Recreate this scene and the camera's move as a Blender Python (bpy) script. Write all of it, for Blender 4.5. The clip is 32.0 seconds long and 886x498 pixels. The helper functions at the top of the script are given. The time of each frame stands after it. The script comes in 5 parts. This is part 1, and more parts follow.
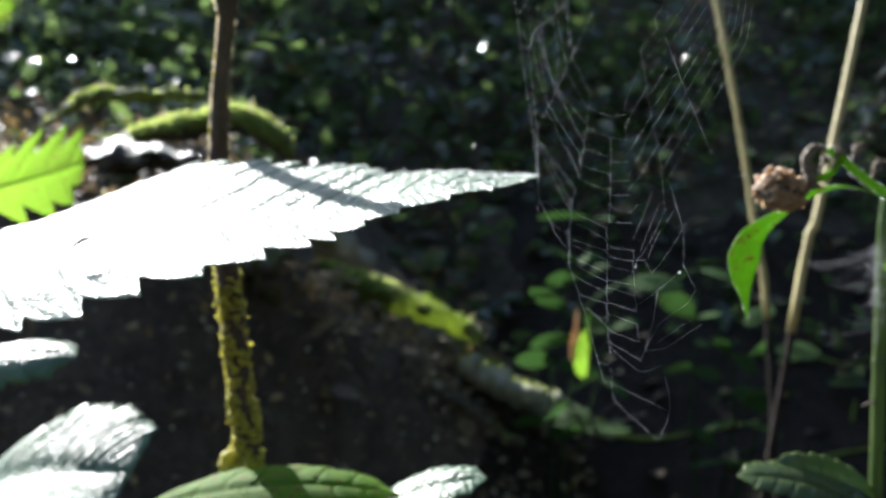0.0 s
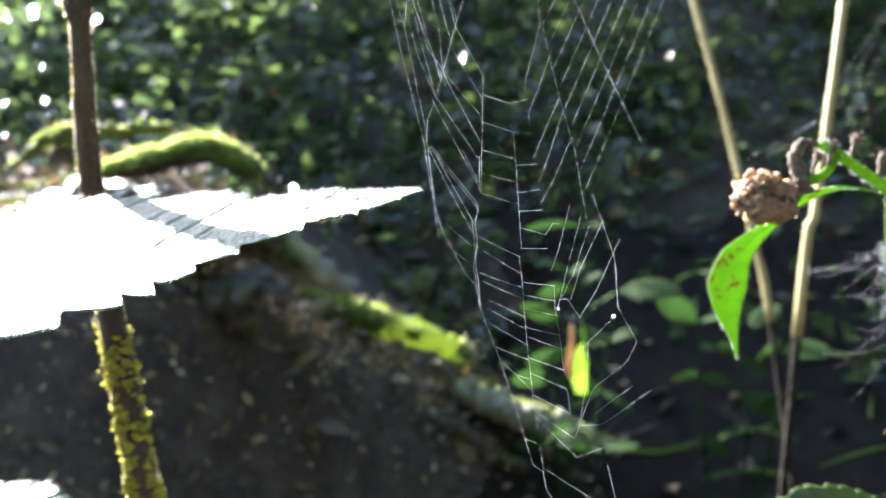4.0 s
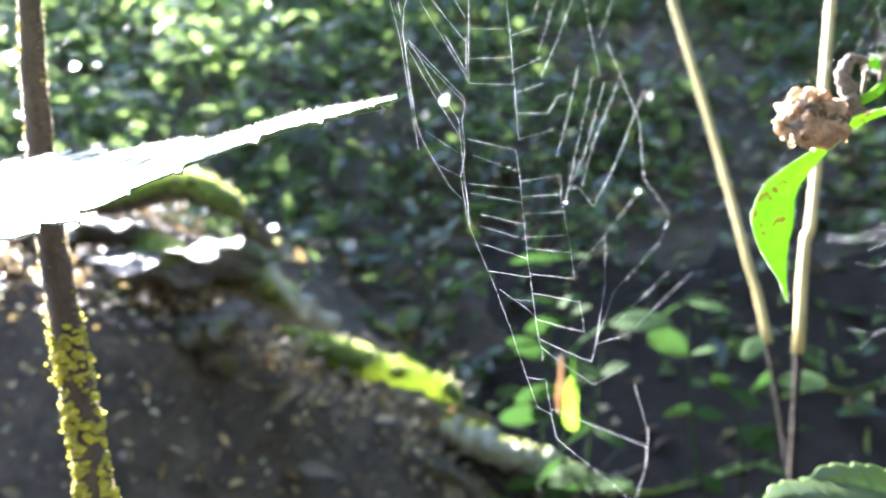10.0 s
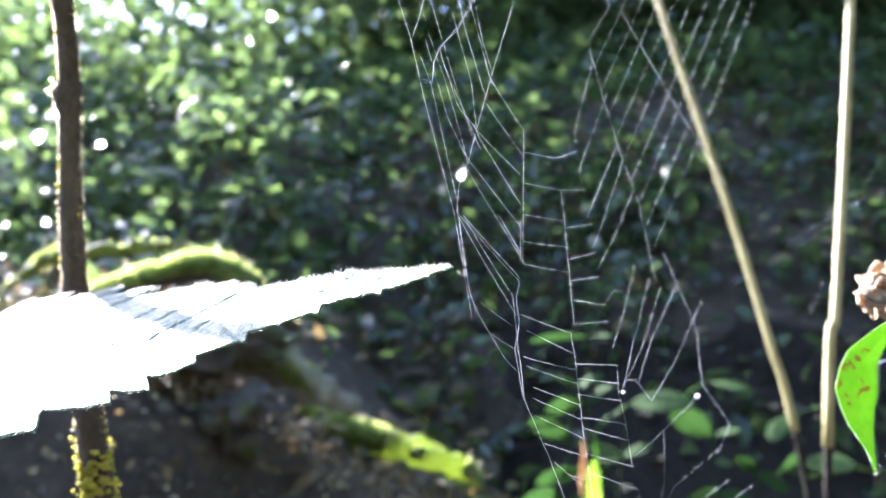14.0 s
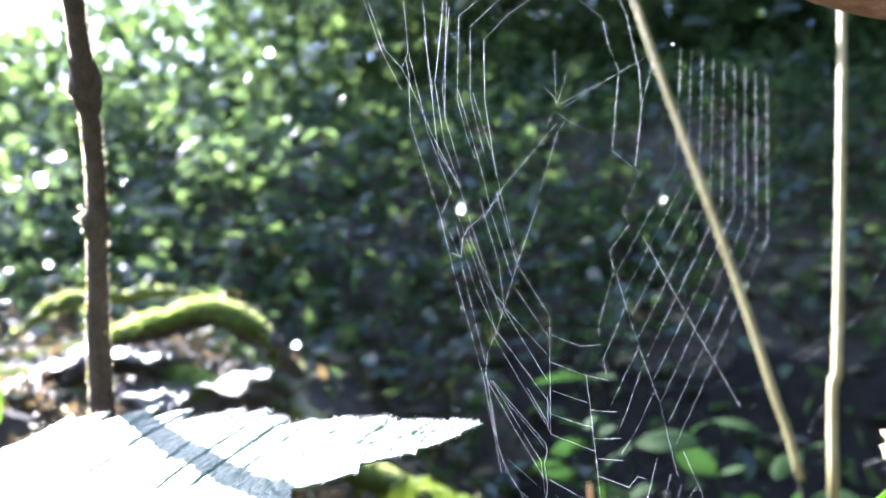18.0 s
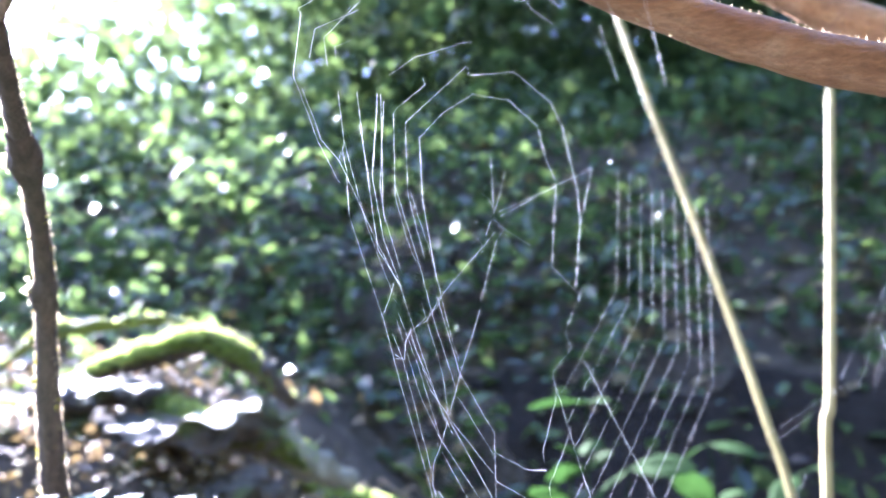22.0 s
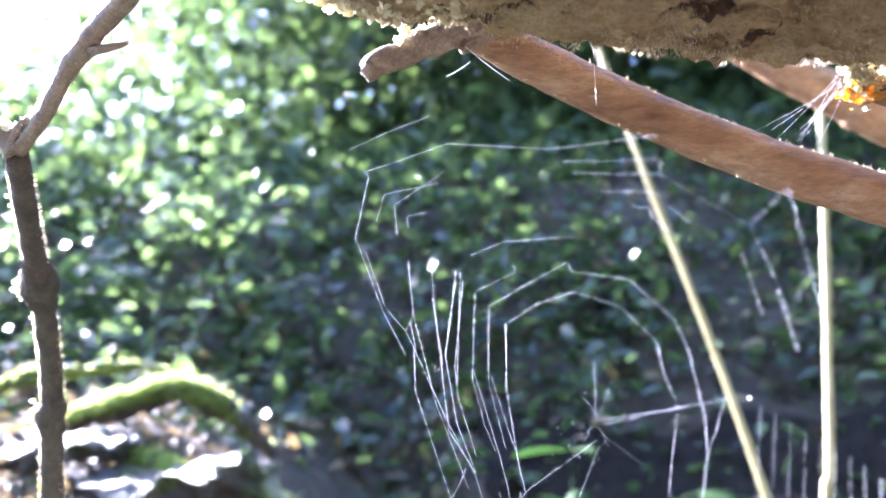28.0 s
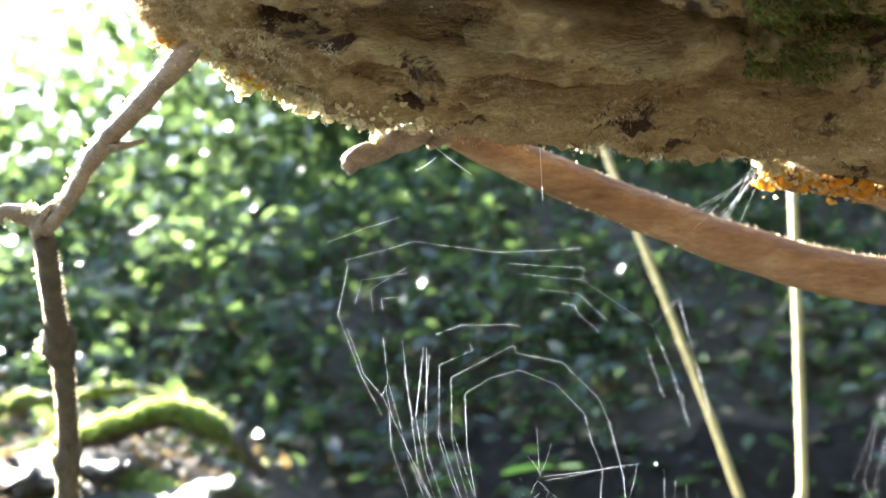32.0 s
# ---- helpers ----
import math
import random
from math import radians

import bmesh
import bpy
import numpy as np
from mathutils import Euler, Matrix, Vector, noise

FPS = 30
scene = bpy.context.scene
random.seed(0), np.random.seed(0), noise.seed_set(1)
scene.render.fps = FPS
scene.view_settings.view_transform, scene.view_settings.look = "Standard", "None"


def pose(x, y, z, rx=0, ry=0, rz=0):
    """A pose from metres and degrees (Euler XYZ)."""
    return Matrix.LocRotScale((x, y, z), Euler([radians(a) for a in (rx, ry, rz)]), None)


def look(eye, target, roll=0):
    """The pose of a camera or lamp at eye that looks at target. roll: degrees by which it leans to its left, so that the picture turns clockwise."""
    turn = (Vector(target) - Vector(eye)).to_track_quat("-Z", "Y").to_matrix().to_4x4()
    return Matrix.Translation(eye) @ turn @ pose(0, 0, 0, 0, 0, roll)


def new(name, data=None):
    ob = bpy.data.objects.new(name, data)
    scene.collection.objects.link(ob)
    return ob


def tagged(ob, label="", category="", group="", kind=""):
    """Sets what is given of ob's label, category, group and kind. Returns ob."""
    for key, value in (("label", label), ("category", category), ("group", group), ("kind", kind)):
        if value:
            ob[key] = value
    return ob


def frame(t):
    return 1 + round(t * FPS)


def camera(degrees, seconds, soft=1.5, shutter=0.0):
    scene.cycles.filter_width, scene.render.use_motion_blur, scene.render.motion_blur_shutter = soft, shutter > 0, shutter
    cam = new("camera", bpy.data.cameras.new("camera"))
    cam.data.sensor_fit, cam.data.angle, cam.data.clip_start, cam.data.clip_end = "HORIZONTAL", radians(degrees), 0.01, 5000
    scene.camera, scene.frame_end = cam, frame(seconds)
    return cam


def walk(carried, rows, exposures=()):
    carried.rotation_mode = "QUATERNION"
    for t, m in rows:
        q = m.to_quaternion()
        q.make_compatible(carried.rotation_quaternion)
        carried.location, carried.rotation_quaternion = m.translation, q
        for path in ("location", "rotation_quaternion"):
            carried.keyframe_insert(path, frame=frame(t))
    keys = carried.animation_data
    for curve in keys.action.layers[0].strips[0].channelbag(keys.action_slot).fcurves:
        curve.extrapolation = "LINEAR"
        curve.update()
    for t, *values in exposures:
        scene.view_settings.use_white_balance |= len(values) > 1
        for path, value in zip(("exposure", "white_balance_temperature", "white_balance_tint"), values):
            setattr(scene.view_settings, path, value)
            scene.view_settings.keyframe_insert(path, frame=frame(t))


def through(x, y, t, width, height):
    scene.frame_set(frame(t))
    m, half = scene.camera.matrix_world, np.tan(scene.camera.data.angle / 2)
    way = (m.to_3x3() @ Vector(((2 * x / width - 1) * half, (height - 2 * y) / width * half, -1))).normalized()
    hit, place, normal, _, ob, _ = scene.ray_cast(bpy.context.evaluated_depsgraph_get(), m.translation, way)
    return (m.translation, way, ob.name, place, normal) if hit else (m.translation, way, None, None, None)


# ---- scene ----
# One long look up a torn orb web in the shade of a wooded bank, against the morning sun.
cam = camera(56.03, 32.0)
PATH = [
    (0, (0.00882, 0.00546, 0.00014), (0.00605, 0.20535, 0.00646), 2.27),
    (0.5, (0.00906, 0.00508, -0.00285), (0.00520, 0.20499, 0.00197), 2.22),
    (1, (0.00895, 0.00756, 0.00090), (0.00238, 0.20740, 0.00564), 1.80),
    (1.5, (0.01530, 0.01475, 0.00597), (0.00796, 0.21452, 0.01199), 1.12),
    (2, (0.02124, 0.02405, 0.00713), (0.01396, 0.22377, 0.01492), 0.41),
    (2.5, (0.02425, 0.03320, 0.00910), (0.01809, 0.23295, 0.01699), 0.43),
    (3, (0.02853, 0.04019, 0.00404), (0.02450, 0.23999, 0.01212), -0.55),
    (3.5, (0.03011, 0.04514, 0.00762), (0.02654, 0.24490, 0.01683), -1.27),
    (5.5, (0.02894, 0.06351, -0.00712), (0.02510, 0.26314, 0.00450), -2.48),
    (6, (0.03087, 0.06538, -0.00991), (0.02774, 0.26491, 0.00352), -2.11),
    (6.5, (0.02767, 0.06541, -0.00834), (0.02468, 0.26476, 0.00740), -1.70),
    (7, (0.02728, 0.06696, -0.00959), (0.02451, 0.26611, 0.00870), -1.47),
    (7.5, (0.02731, 0.06695, -0.01218), (0.02463, 0.26600, 0.00702), -1.33),
    (8, (0.02432, 0.06765, -0.01556), (0.02088, 0.26662, 0.00448), -1.16),
    (8.5, (0.02686, 0.07144, -0.01890), (0.02413, 0.27044, 0.00090), -1.52),
    (9, (0.02907, 0.07274, -0.01531), (0.02796, 0.27168, 0.00518), -2.51),
    (9.5, (0.02851, 0.07277, -0.01252), (0.02817, 0.27166, 0.00852), -2.59),
    (10, (0.02909, 0.07281, -0.01154), (0.02975, 0.27158, 0.01065), -2.71),
    (10.5, (0.02999, 0.07175, -0.01044), (0.03112, 0.27036, 0.01315), -2.78),
    (11, (0.02909, 0.07094, -0.00992), (0.02978, 0.26934, 0.01526), -2.87),
    (11.5, (0.02770, 0.06853, -0.00648), (0.02735, 0.26657, 0.02143), -2.70),
    (12, (0.02587, 0.06593, -0.00373), (0.02469, 0.26354, 0.02709), -2.38),
    (12.5, (0.02481, 0.06230, -0.00303), (0.02225, 0.25959, 0.02967), -1.36),
    (13, (0.02434, 0.05963, -0.00072), (0.02155, 0.25650, 0.03443), -1.81),
    (13.5, (0.02455, 0.05994, 0.00213), (0.02260, 0.25647, 0.03920), -2.78),
    (14, (0.02433, 0.06603, 0.00205), (0.02221, 0.26235, 0.04021), -2.75),
    (14.5, (0.02481, 0.06659, 0.00504), (0.02224, 0.26251, 0.04515), -3.22),
    (15, (0.02537, 0.06383, 0.00881), (0.02352, 0.25968, 0.04927), -4.06),
    (15.5, (0.02820, 0.06324, 0.01076), (0.02648, 0.25924, 0.05054), -5.18),
    (17.5, (0.02313, 0.05618, 0.02138), (0.02188, 0.25153, 0.06425), -4.05),
    (18, (0.02090, 0.05270, 0.02120), (0.01958, 0.24782, 0.06512), -3.80),
    (18.5, (0.02009, 0.05187, 0.02074), (0.01877, 0.24689, 0.06505), -4.07),
    (19, (0.02232, 0.05739, 0.02271), (0.02078, 0.25223, 0.06779), -4.10),
    (19.5, (0.02633, 0.05911, 0.02672), (0.02451, 0.25397, 0.07178), -4.51),
    (20, (0.02669, 0.05913, 0.03054), (0.02526, 0.25392, 0.07587), -4.32),
    (20.5, (0.02701, 0.06022, 0.03107), (0.02548, 0.25488, 0.07697), -4.22),
    (21, (0.02753, 0.05942, 0.03291), (0.02633, 0.25404, 0.07897), -4.32),
    (21.5, (0.02969, 0.05852, 0.03195), (0.02877, 0.25306, 0.07835), -4.58),
    (22, (0.02995, 0.05787, 0.03480), (0.02920, 0.25227, 0.08178), -4.50),
    (22.5, (0.02805, 0.05398, 0.03618), (0.02817, 0.24822, 0.08384), -4.55),
    (23, (0.02740, 0.05322, 0.03897), (0.02725, 0.24733, 0.08717), -4.70),
    (23.5, (0.02119, 0.05363, 0.03866), (0.02117, 0.24754, 0.08765), -4.50),
    (24, (0.02095, 0.05080, 0.04116), (0.02130, 0.24446, 0.09111), -4.36),
    (24.5, (0.02130, 0.04804, 0.04518), (0.02172, 0.24169, 0.09518), -4.11),
    (25, (0.01706, 0.04866, 0.04558), (0.01797, 0.24229, 0.09566), -4.94),
    (25.5, (0.01784, 0.05173, 0.04895), (0.01847, 0.24482, 0.10108), -3.75),
    (27.5, (0.01886, 0.05924, 0.05689), (0.02412, 0.25215, 0.10940), -4.71),
    (28, (0.01772, 0.06151, 0.05711), (0.02446, 0.25424, 0.11011), -4.92),
    (28.5, (0.01565, 0.06065, 0.05865), (0.02323, 0.25331, 0.11179), -5.15),
    (29, (0.01467, 0.05690, 0.06127), (0.02311, 0.24934, 0.11507), -5.48),
    (29.5, (0.01517, 0.05458, 0.06251), (0.02405, 0.24671, 0.11734), -5.63),
    (30, (0.01386, 0.05214, 0.06451), (0.02335, 0.24404, 0.12007), -5.57),
    (30.5, (0.01519, 0.04858, 0.06375), (0.02489, 0.24025, 0.12004), -5.58),
    (31, (0.01603, 0.04554, 0.06271), (0.02585, 0.23704, 0.11956), -5.69),
    (31.5, (0.01556, 0.04545, 0.06162), (0.02529, 0.23701, 0.11828), -5.65),
    (32, (0.02102, 0.04170, 0.06117), (0.03032, 0.23354, 0.11695), -5.81),
]
EXPOSURES = [(0, 2.0, 5900, 13), (3.5, 2.95, 6000, 15), (5.5, 3.95, 6100, 17), (9, 4.36, 6000, 18), (13, 3.72, 5700, 20), (15.5, 3.58, 5600, 20), (19, 3.65, 5500, 22), (21, 4.11, 5400, 25), (23, 4.45, 5200, 33), (25.5, 4.5, 5200, 35), (28, 4.42, 5300, 30), (29.5, 4.32, 5500, 25), (30.5, 4.22, 5800, 16), (32, 4.07, 6200, 11)]
walk(cam, [(t, look(eye, target, roll)) for t, eye, target, roll in PATH], EXPOSURES)
cam.data.dof.use_dof = True
cam.data.dof.focus_distance = 0.118
cam.data.dof.aperture_fstop = 23.0
cam.data.dof.aperture_blades = 7

# ---- light ----
SUN_AZ, SUN_EL = radians(43), radians(36.5)  # left of +y, up
TO_SUN = Vector((-math.sin(SUN_AZ) * math.cos(SUN_EL), math.cos(SUN_AZ) * math.cos(SUN_EL), math.sin(SUN_EL)))
world = bpy.data.worlds.new("sky")
scene.world = world
world.use_nodes = True
wn = world.node_tree.nodes
sky = wn.new("ShaderNodeTexSky")
sky.sky_type, sky.sun_disc = "NISHITA", False
sky.sun_elevation, sky.sun_rotation = SUN_EL, -SUN_AZ
world.node_tree.links.new(sky.outputs[0], wn["Background"].inputs[0])
wn["Background"].inputs[1].default_value = 0.09
sun_data = bpy.data.lights.new("sun", "SUN")
sun_data.energy, sun_data.angle, sun_data.color = 5.0, radians(0.5), (1.0, 0.94, 0.84)
sun_lamp = new("sun", sun_data)
sun_lamp.matrix_world = look((0, 0, 5), Vector((0, 0, 5)) - TO_SUN)


# ---- materials ----
def nodes_of(name):
    m = bpy.data.materials.new(name)
    m.use_nodes = True
    nt = m.node_tree
    return m, nt, nt.nodes["Principled BSDF"]


def ramp(nt, fac, stops):
    r = nt.nodes.new("ShaderNodeValToRGB")
    el = r.color_ramp.elements
    while len(el) < len(stops):
        el.new(0.5)
    for e, (p, c) in zip(el, stops):
        e.position, e.color = p, (*c, 1)
    nt.links.new(fac, r.inputs[0])
    return r.outputs[0]


def noise_out(nt, scale, detail=4.0, rough=0.6, dist=0.0, stretch=None):
    tc = nt.nodes.new("ShaderNodeTexCoord")
    n = nt.nodes.new("ShaderNodeTexNoise")
    n.inputs["Scale"].default_value = scale
    n.inputs["Detail"].default_value = detail
    n.inputs["Roughness"].default_value = rough
    n.inputs["Distortion"].default_value = dist
    src = tc.outputs["Object"]
    if stretch:
        mp = nt.nodes.new("ShaderNodeMapping")
        mp.inputs["Scale"].default_value = stretch
        nt.links.new(src, mp.inputs[0])
        src = mp.outputs[0]
    nt.links.new(src, n.inputs["Vector"])
    return n.outputs[0]


def mixed(nt, a, b, fac, mode="MIX"):
    n = nt.nodes.new("ShaderNodeMix")
    n.data_type, n.blend_type = "RGBA", mode
    for s, v in ((n.inputs[0], fac), (n.inputs[6], a), (n.inputs[7], b)):
        if isinstance(v, (int, float)):
            s.default_value = v
        elif isinstance(v, tuple):
            s.default_value = (*v, 1)
        else:
            nt.links.new(v, s)
    return n.outputs[2]


def bumped(nt, bsdf, height, strength, distance):
    b = nt.nodes.new("ShaderNodeBump")
    b.inputs["Strength"].default_value = strength
    b.inputs["Distance"].default_value = distance
    nt.links.new(height, b.inputs["Height"])
    nt.links.new(b.outputs[0], bsdf.inputs["Normal"])
    return b


def rough_mat(name, stops, scale, rough=0.8, bump=0.6, dist=0.002, fine=None, patch=None, stretch=None, spec=0.4):
    """A matt, two-scale material: stops colour the coarse noise; patch = (colour, scale, low, high) overlays stains."""
    m, nt, b = nodes_of(name)
    n1 = noise_out(nt, scale, 6, 0.65, 0.3, stretch)
    col = ramp(nt, n1, stops)
    n2 = noise_out(nt, fine or scale * 6, 5, 0.7, 0.0, stretch)
    col = mixed(nt, col, ramp(nt, n2, [(0.3, (0.45, 0.45, 0.45)), (0.75, (1.25, 1.25, 1.25))]), 0.7, "MULTIPLY")
    if patch:
        pc, ps, lo, hi = patch
        mask = ramp(nt, noise_out(nt, ps, 5, 0.7, 0.5), [(lo, (0, 0, 0)), (hi, (1, 1, 1))])
        col = mixed(nt, col, pc, mask)
    nt.links.new(col, b.inputs["Base Color"])
    b.inputs["Roughness"].default_value = rough
    b.inputs["Specular IOR Level"].default_value = spec
    add = nt.nodes.new("ShaderNodeMath")
    add.operation = "ADD"
    nt.links.new(n1, add.inputs[0])
    nt.links.new(n2, add.inputs[1])
    bumped(nt, b, add.outputs[0], bump, dist)
    return m


def leaf_mat(name, dark, light, glow, scale=60, rough=0.45, through=0.45, spots=None, vary=0.0, coat=0.0, quilt=0, spec=0.5):
    """A leaf: green with blotches, a soft gloss, and light that comes through it from behind."""
    m, nt, b = nodes_of(name)
    n1 = noise_out(nt, scale, 4, 0.6, 0.2)
    col = ramp(nt, n1, [(0.3, dark), (0.7, light)])
    gl = mixed(nt, glow, col, 0.25)
    if vary:
        info = nt.nodes.new("ShaderNodeNewGeometry")
        v = ramp(nt, info.outputs["Random Per Island"], [(0.0, (1 - vary,) * 3), (1.0, (1 + vary, 1 + vary * 0.9, 1 - vary * 0.2))])
        col = mixed(nt, col, v, 1.0, "MULTIPLY")
        gl = mixed(nt, gl, v, 1.0, "MULTIPLY")
    if spots:
        mask = ramp(nt, noise_out(nt, spots[1], 3, 0.5, 0.6), [(spots[2], (0, 0, 0)), (spots[2] + 0.04, (1, 1, 1))])
        col = mixed(nt, col, spots[0], mask)
        gl = mixed(nt, gl, spots[0], mask)
    nt.links.new(col, b.inputs["Base Color"])
    b.inputs["Roughness"].default_value = rough
    b.inputs["Specular IOR Level"].default_value = spec
    if coat:
        b.inputs["Sheen Weight"].default_value = coat
        b.inputs["Sheen Roughness"].default_value = 0.4
    n2 = noise_out(nt, scale * 12, 3, 0.6)
    bumped(nt, b, n2, 0.35, 0.0006)
    if quilt:
        vo = nt.nodes.new("ShaderNodeTexVoronoi")
        vo.feature = "DISTANCE_TO_EDGE"
        vo.inputs["Scale"].default_value = quilt
        nt.links.new(nt.nodes.new("ShaderNodeTexCoord").outputs["Object"], vo.inputs["Vector"])
        bp = nt.nodes.new("ShaderNodeBump")
        bp.inputs["Strength"].default_value, bp.inputs["Distance"].default_value = 0.35, 0.0006
        rp = ramp(nt, vo.outputs["Distance"], [(0.0, (0, 0, 0)), (0.16, (1, 1, 1))])
        nt.links.new(rp, bp.inputs["Height"])
        nt.links.new(b.inputs["Normal"].links[0].from_socket, bp.inputs["Normal"])
        nt.links.new(bp.outputs[0], b.inputs["Normal"])
    t = nt.nodes.new("ShaderNodeBsdfTranslucent")
    nt.links.new(gl, t.inputs[0])
    mx = nt.nodes.new("ShaderNodeMixShader")
    mx.inputs[0].default_value = through
    nt.links.new(b.outputs[0], mx.inputs[1])
    nt.links.new(t.outputs[0], mx.inputs[2])
    nt.links.new(mx.outputs[0], nt.nodes["Material Output"].inputs[0])
    return m


M_SOIL = rough_mat("leaf_litter_soil", [(0.3, (0.042, 0.033, 0.024)), (0.55, (0.115, 0.09, 0.064)), (0.8, (0.23, 0.185, 0.135))], 22, 0.85, 1.0, 0.02, 140)
# Near-black brown with shade in its colour: bank skin and stalk bases.
M_SHADE_BROWN = rough_mat("shade_brown", [(0.3, (0.014, 0.011, 0.009)), (0.6, (0.034, 0.027, 0.021)), (0.85, (0.07, 0.056, 0.042))], 26, 0.7, 1.0, 0.012, 150, spec=0.12)
M_ROCK = rough_mat("wet_rock", [(0.3, (0.05, 0.042, 0.033)), (0.6, (0.17, 0.15, 0.12)), (0.8, (0.34, 0.31, 0.26))], 30, 0.35, 1.0, 0.01, 160, patch=((0.08, 0.1, 0.02), 18, 0.52, 0.6))
M_STEM = rough_mat("dark_twig_bark", [(0.3, (0.045, 0.034, 0.025)), (0.7, (0.13, 0.098, 0.072))], 300, 0.75, 0.9, 0.0008, stretch=(1, 1, 0.4))
M_STRAW = rough_mat("dry_stalk", [(0.3, (0.27, 0.23, 0.09)), (0.7, (0.52, 0.46, 0.22))], 120, 0.55, 0.5, 0.0008, stretch=(1, 1, 0.1))
M_BARK = rough_mat("red_brown_bark", [(0.25, (0.16, 0.085, 0.04)), (0.5, (0.31, 0.18, 0.09)), (0.75, (0.48, 0.34, 0.2))], 220, 0.45, 0.7, 0.0012, 1200, stretch=(0.3, 1, 1))
M_LOG = rough_mat("rotten_wood", [(0.3, (0.12, 0.06, 0.025)), (0.43, (0.42, 0.3, 0.13)), (0.6, (0.64, 0.5, 0.25)), (0.85, (0.76, 0.63, 0.36))], 160, 0.9, 1.0, 0.003, 2000, patch=((0.07, 0.035, 0.016), 90, 0.58, 0.63), stretch=(0.4, 1, 1))
M_NETTLE = leaf_mat("hairy_green_leaf", (0.05, 0.11, 0.055), (0.1, 0.18, 0.09), (0.22, 0.42, 0.05), 80, 0.36, 0.2, coat=0.35, quilt=380)
M_LIME = leaf_mat("sunlit_leaf", (0.07, 0.16, 0.015), (0.16, 0.29, 0.03), (0.27, 0.5, 0.035), 420, 0.6, 0.55, spots=((0.2, 0.12, 0.05), 420, 0.62), spec=0.2)
M_UNDER = leaf_mat("undergrowth_leaf", (0.032, 0.054, 0.03), (0.072, 0.104, 0.058), (0.14, 0.225, 0.09), 30, 0.17, 0.38, vary=0.5)
M_FUZZ = leaf_mat("pale_mould", (0.34, 0.27, 0.17), (0.6, 0.5, 0.33), (0.82, 0.7, 0.46), 400, 0.9, 0.5, spec=0.1)
M_CRUMB = leaf_mat("pale_lichen_crumb", (0.45, 0.4, 0.2), (0.75, 0.7, 0.5), (0.85, 0.8, 0.5), 500, 0.6, 0.45)
M_PETAL = leaf_mat("withered_petal", (0.17, 0.11, 0.07), (0.6, 0.46, 0.31), (0.8, 0.56, 0.3), 700, 0.6, 0.4)
M_RESIN = leaf_mat("orange_resin", (0.4, 0.17, 0.01), (0.75, 0.42, 0.06), (1.0, 0.68, 0.16), 700, 0.25, 0.6)
M_ROOT = rough_mat("wet_root_bark", [(0.3, (0.03, 0.022, 0.016)), (0.7, (0.1, 0.075, 0.055))], 30, 0.5, 0.9, 0.006)
M_LITTER = leaf_mat("dead_leaf", (0.08, 0.058, 0.04), (0.24, 0.19, 0.13), (0.24, 0.17, 0.1), 30, 0.6, 0.25, vary=0.5)
M_MOSS = leaf_mat("moss", (0.11, 0.155, 0.04), (0.25, 0.31, 0.1), (0.64, 0.78, 0.3), 60, 0.6, 0.6, vary=0.5)
M_LICHEN = leaf_mat("yellow_lichen", (0.3, 0.3, 0.03), (0.6, 0.55, 0.12), (0.8, 0.78, 0.15), 500, 0.7, 0.4, vary=0.3)
M_TWIG = rough_mat("pale_twig_bark", [(0.3, (0.16, 0.115, 0.08)), (0.7, (0.4, 0.31, 0.22))], 300, 0.6, 0.8, 0.0008)
M_HOOK = rough_mat("grey_fuzzy_calyx", [(0.3, (0.1, 0.085, 0.065)), (0.7, (0.26, 0.22, 0.17))], 900, 0.9, 0.9, 0.0004)
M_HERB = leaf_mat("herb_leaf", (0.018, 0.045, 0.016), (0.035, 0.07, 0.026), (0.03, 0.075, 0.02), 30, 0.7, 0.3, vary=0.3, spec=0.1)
M_TALL = leaf_mat("pale_herb_leaf", (0.05, 0.08, 0.04), (0.1, 0.14, 0.075), (0.19, 0.29, 0.11), 30, 0.25, 0.45, vary=0.4)
M_STICK = rough_mat("lichen_grey_stick", [(0.3, (0.16, 0.15, 0.11)), (0.6, (0.4, 0.39, 0.3)), (0.8, (0.58, 0.58, 0.45))], 40, 0.7, 0.9, 0.006, patch=((0.2, 0.22, 0.07), 22, 0.6, 0.7))
# Darker copy of the moss above, with shade put into its colour.
M_MOSS_SHADED = leaf_mat("moss_shaded", (0.05, 0.07, 0.015), (0.11, 0.14, 0.03), (0.22, 0.28, 0.05), 90, 0.7, 0.3, vary=0.5)

M_SILK = leaf_mat("spider_silk", (0.8, 0.82, 0.85), (0.9, 0.92, 0.95), (0.92, 0.93, 0.95), 900, 0.3, 0.55)


# ---- builders ----
def link(name, bm, material, parent=None, label="", smooth=True):
    me = bpy.data.meshes.new(name)
    bm.to_mesh(me)
    bm.free()
    for p in me.polygons:
        p.use_smooth = smooth
    for m in material if isinstance(material, (list, tuple)) else (material,):
        me.materials.append(m)
    ob = new(name, me)
    if parent:
        ob.parent = parent
    return tagged(ob, label) if label else ob


def part(name, bm, material, parent, label="", smooth=True):
    return link(name, bm, material, parent, label, smooth)


def thing(name, label, category, group="", kind="", at=(0, 0, 0)):
    ob = new(name)
    ob.location = at
    ob.empty_display_size = 0.02
    return tagged(ob, label, category, group, kind)


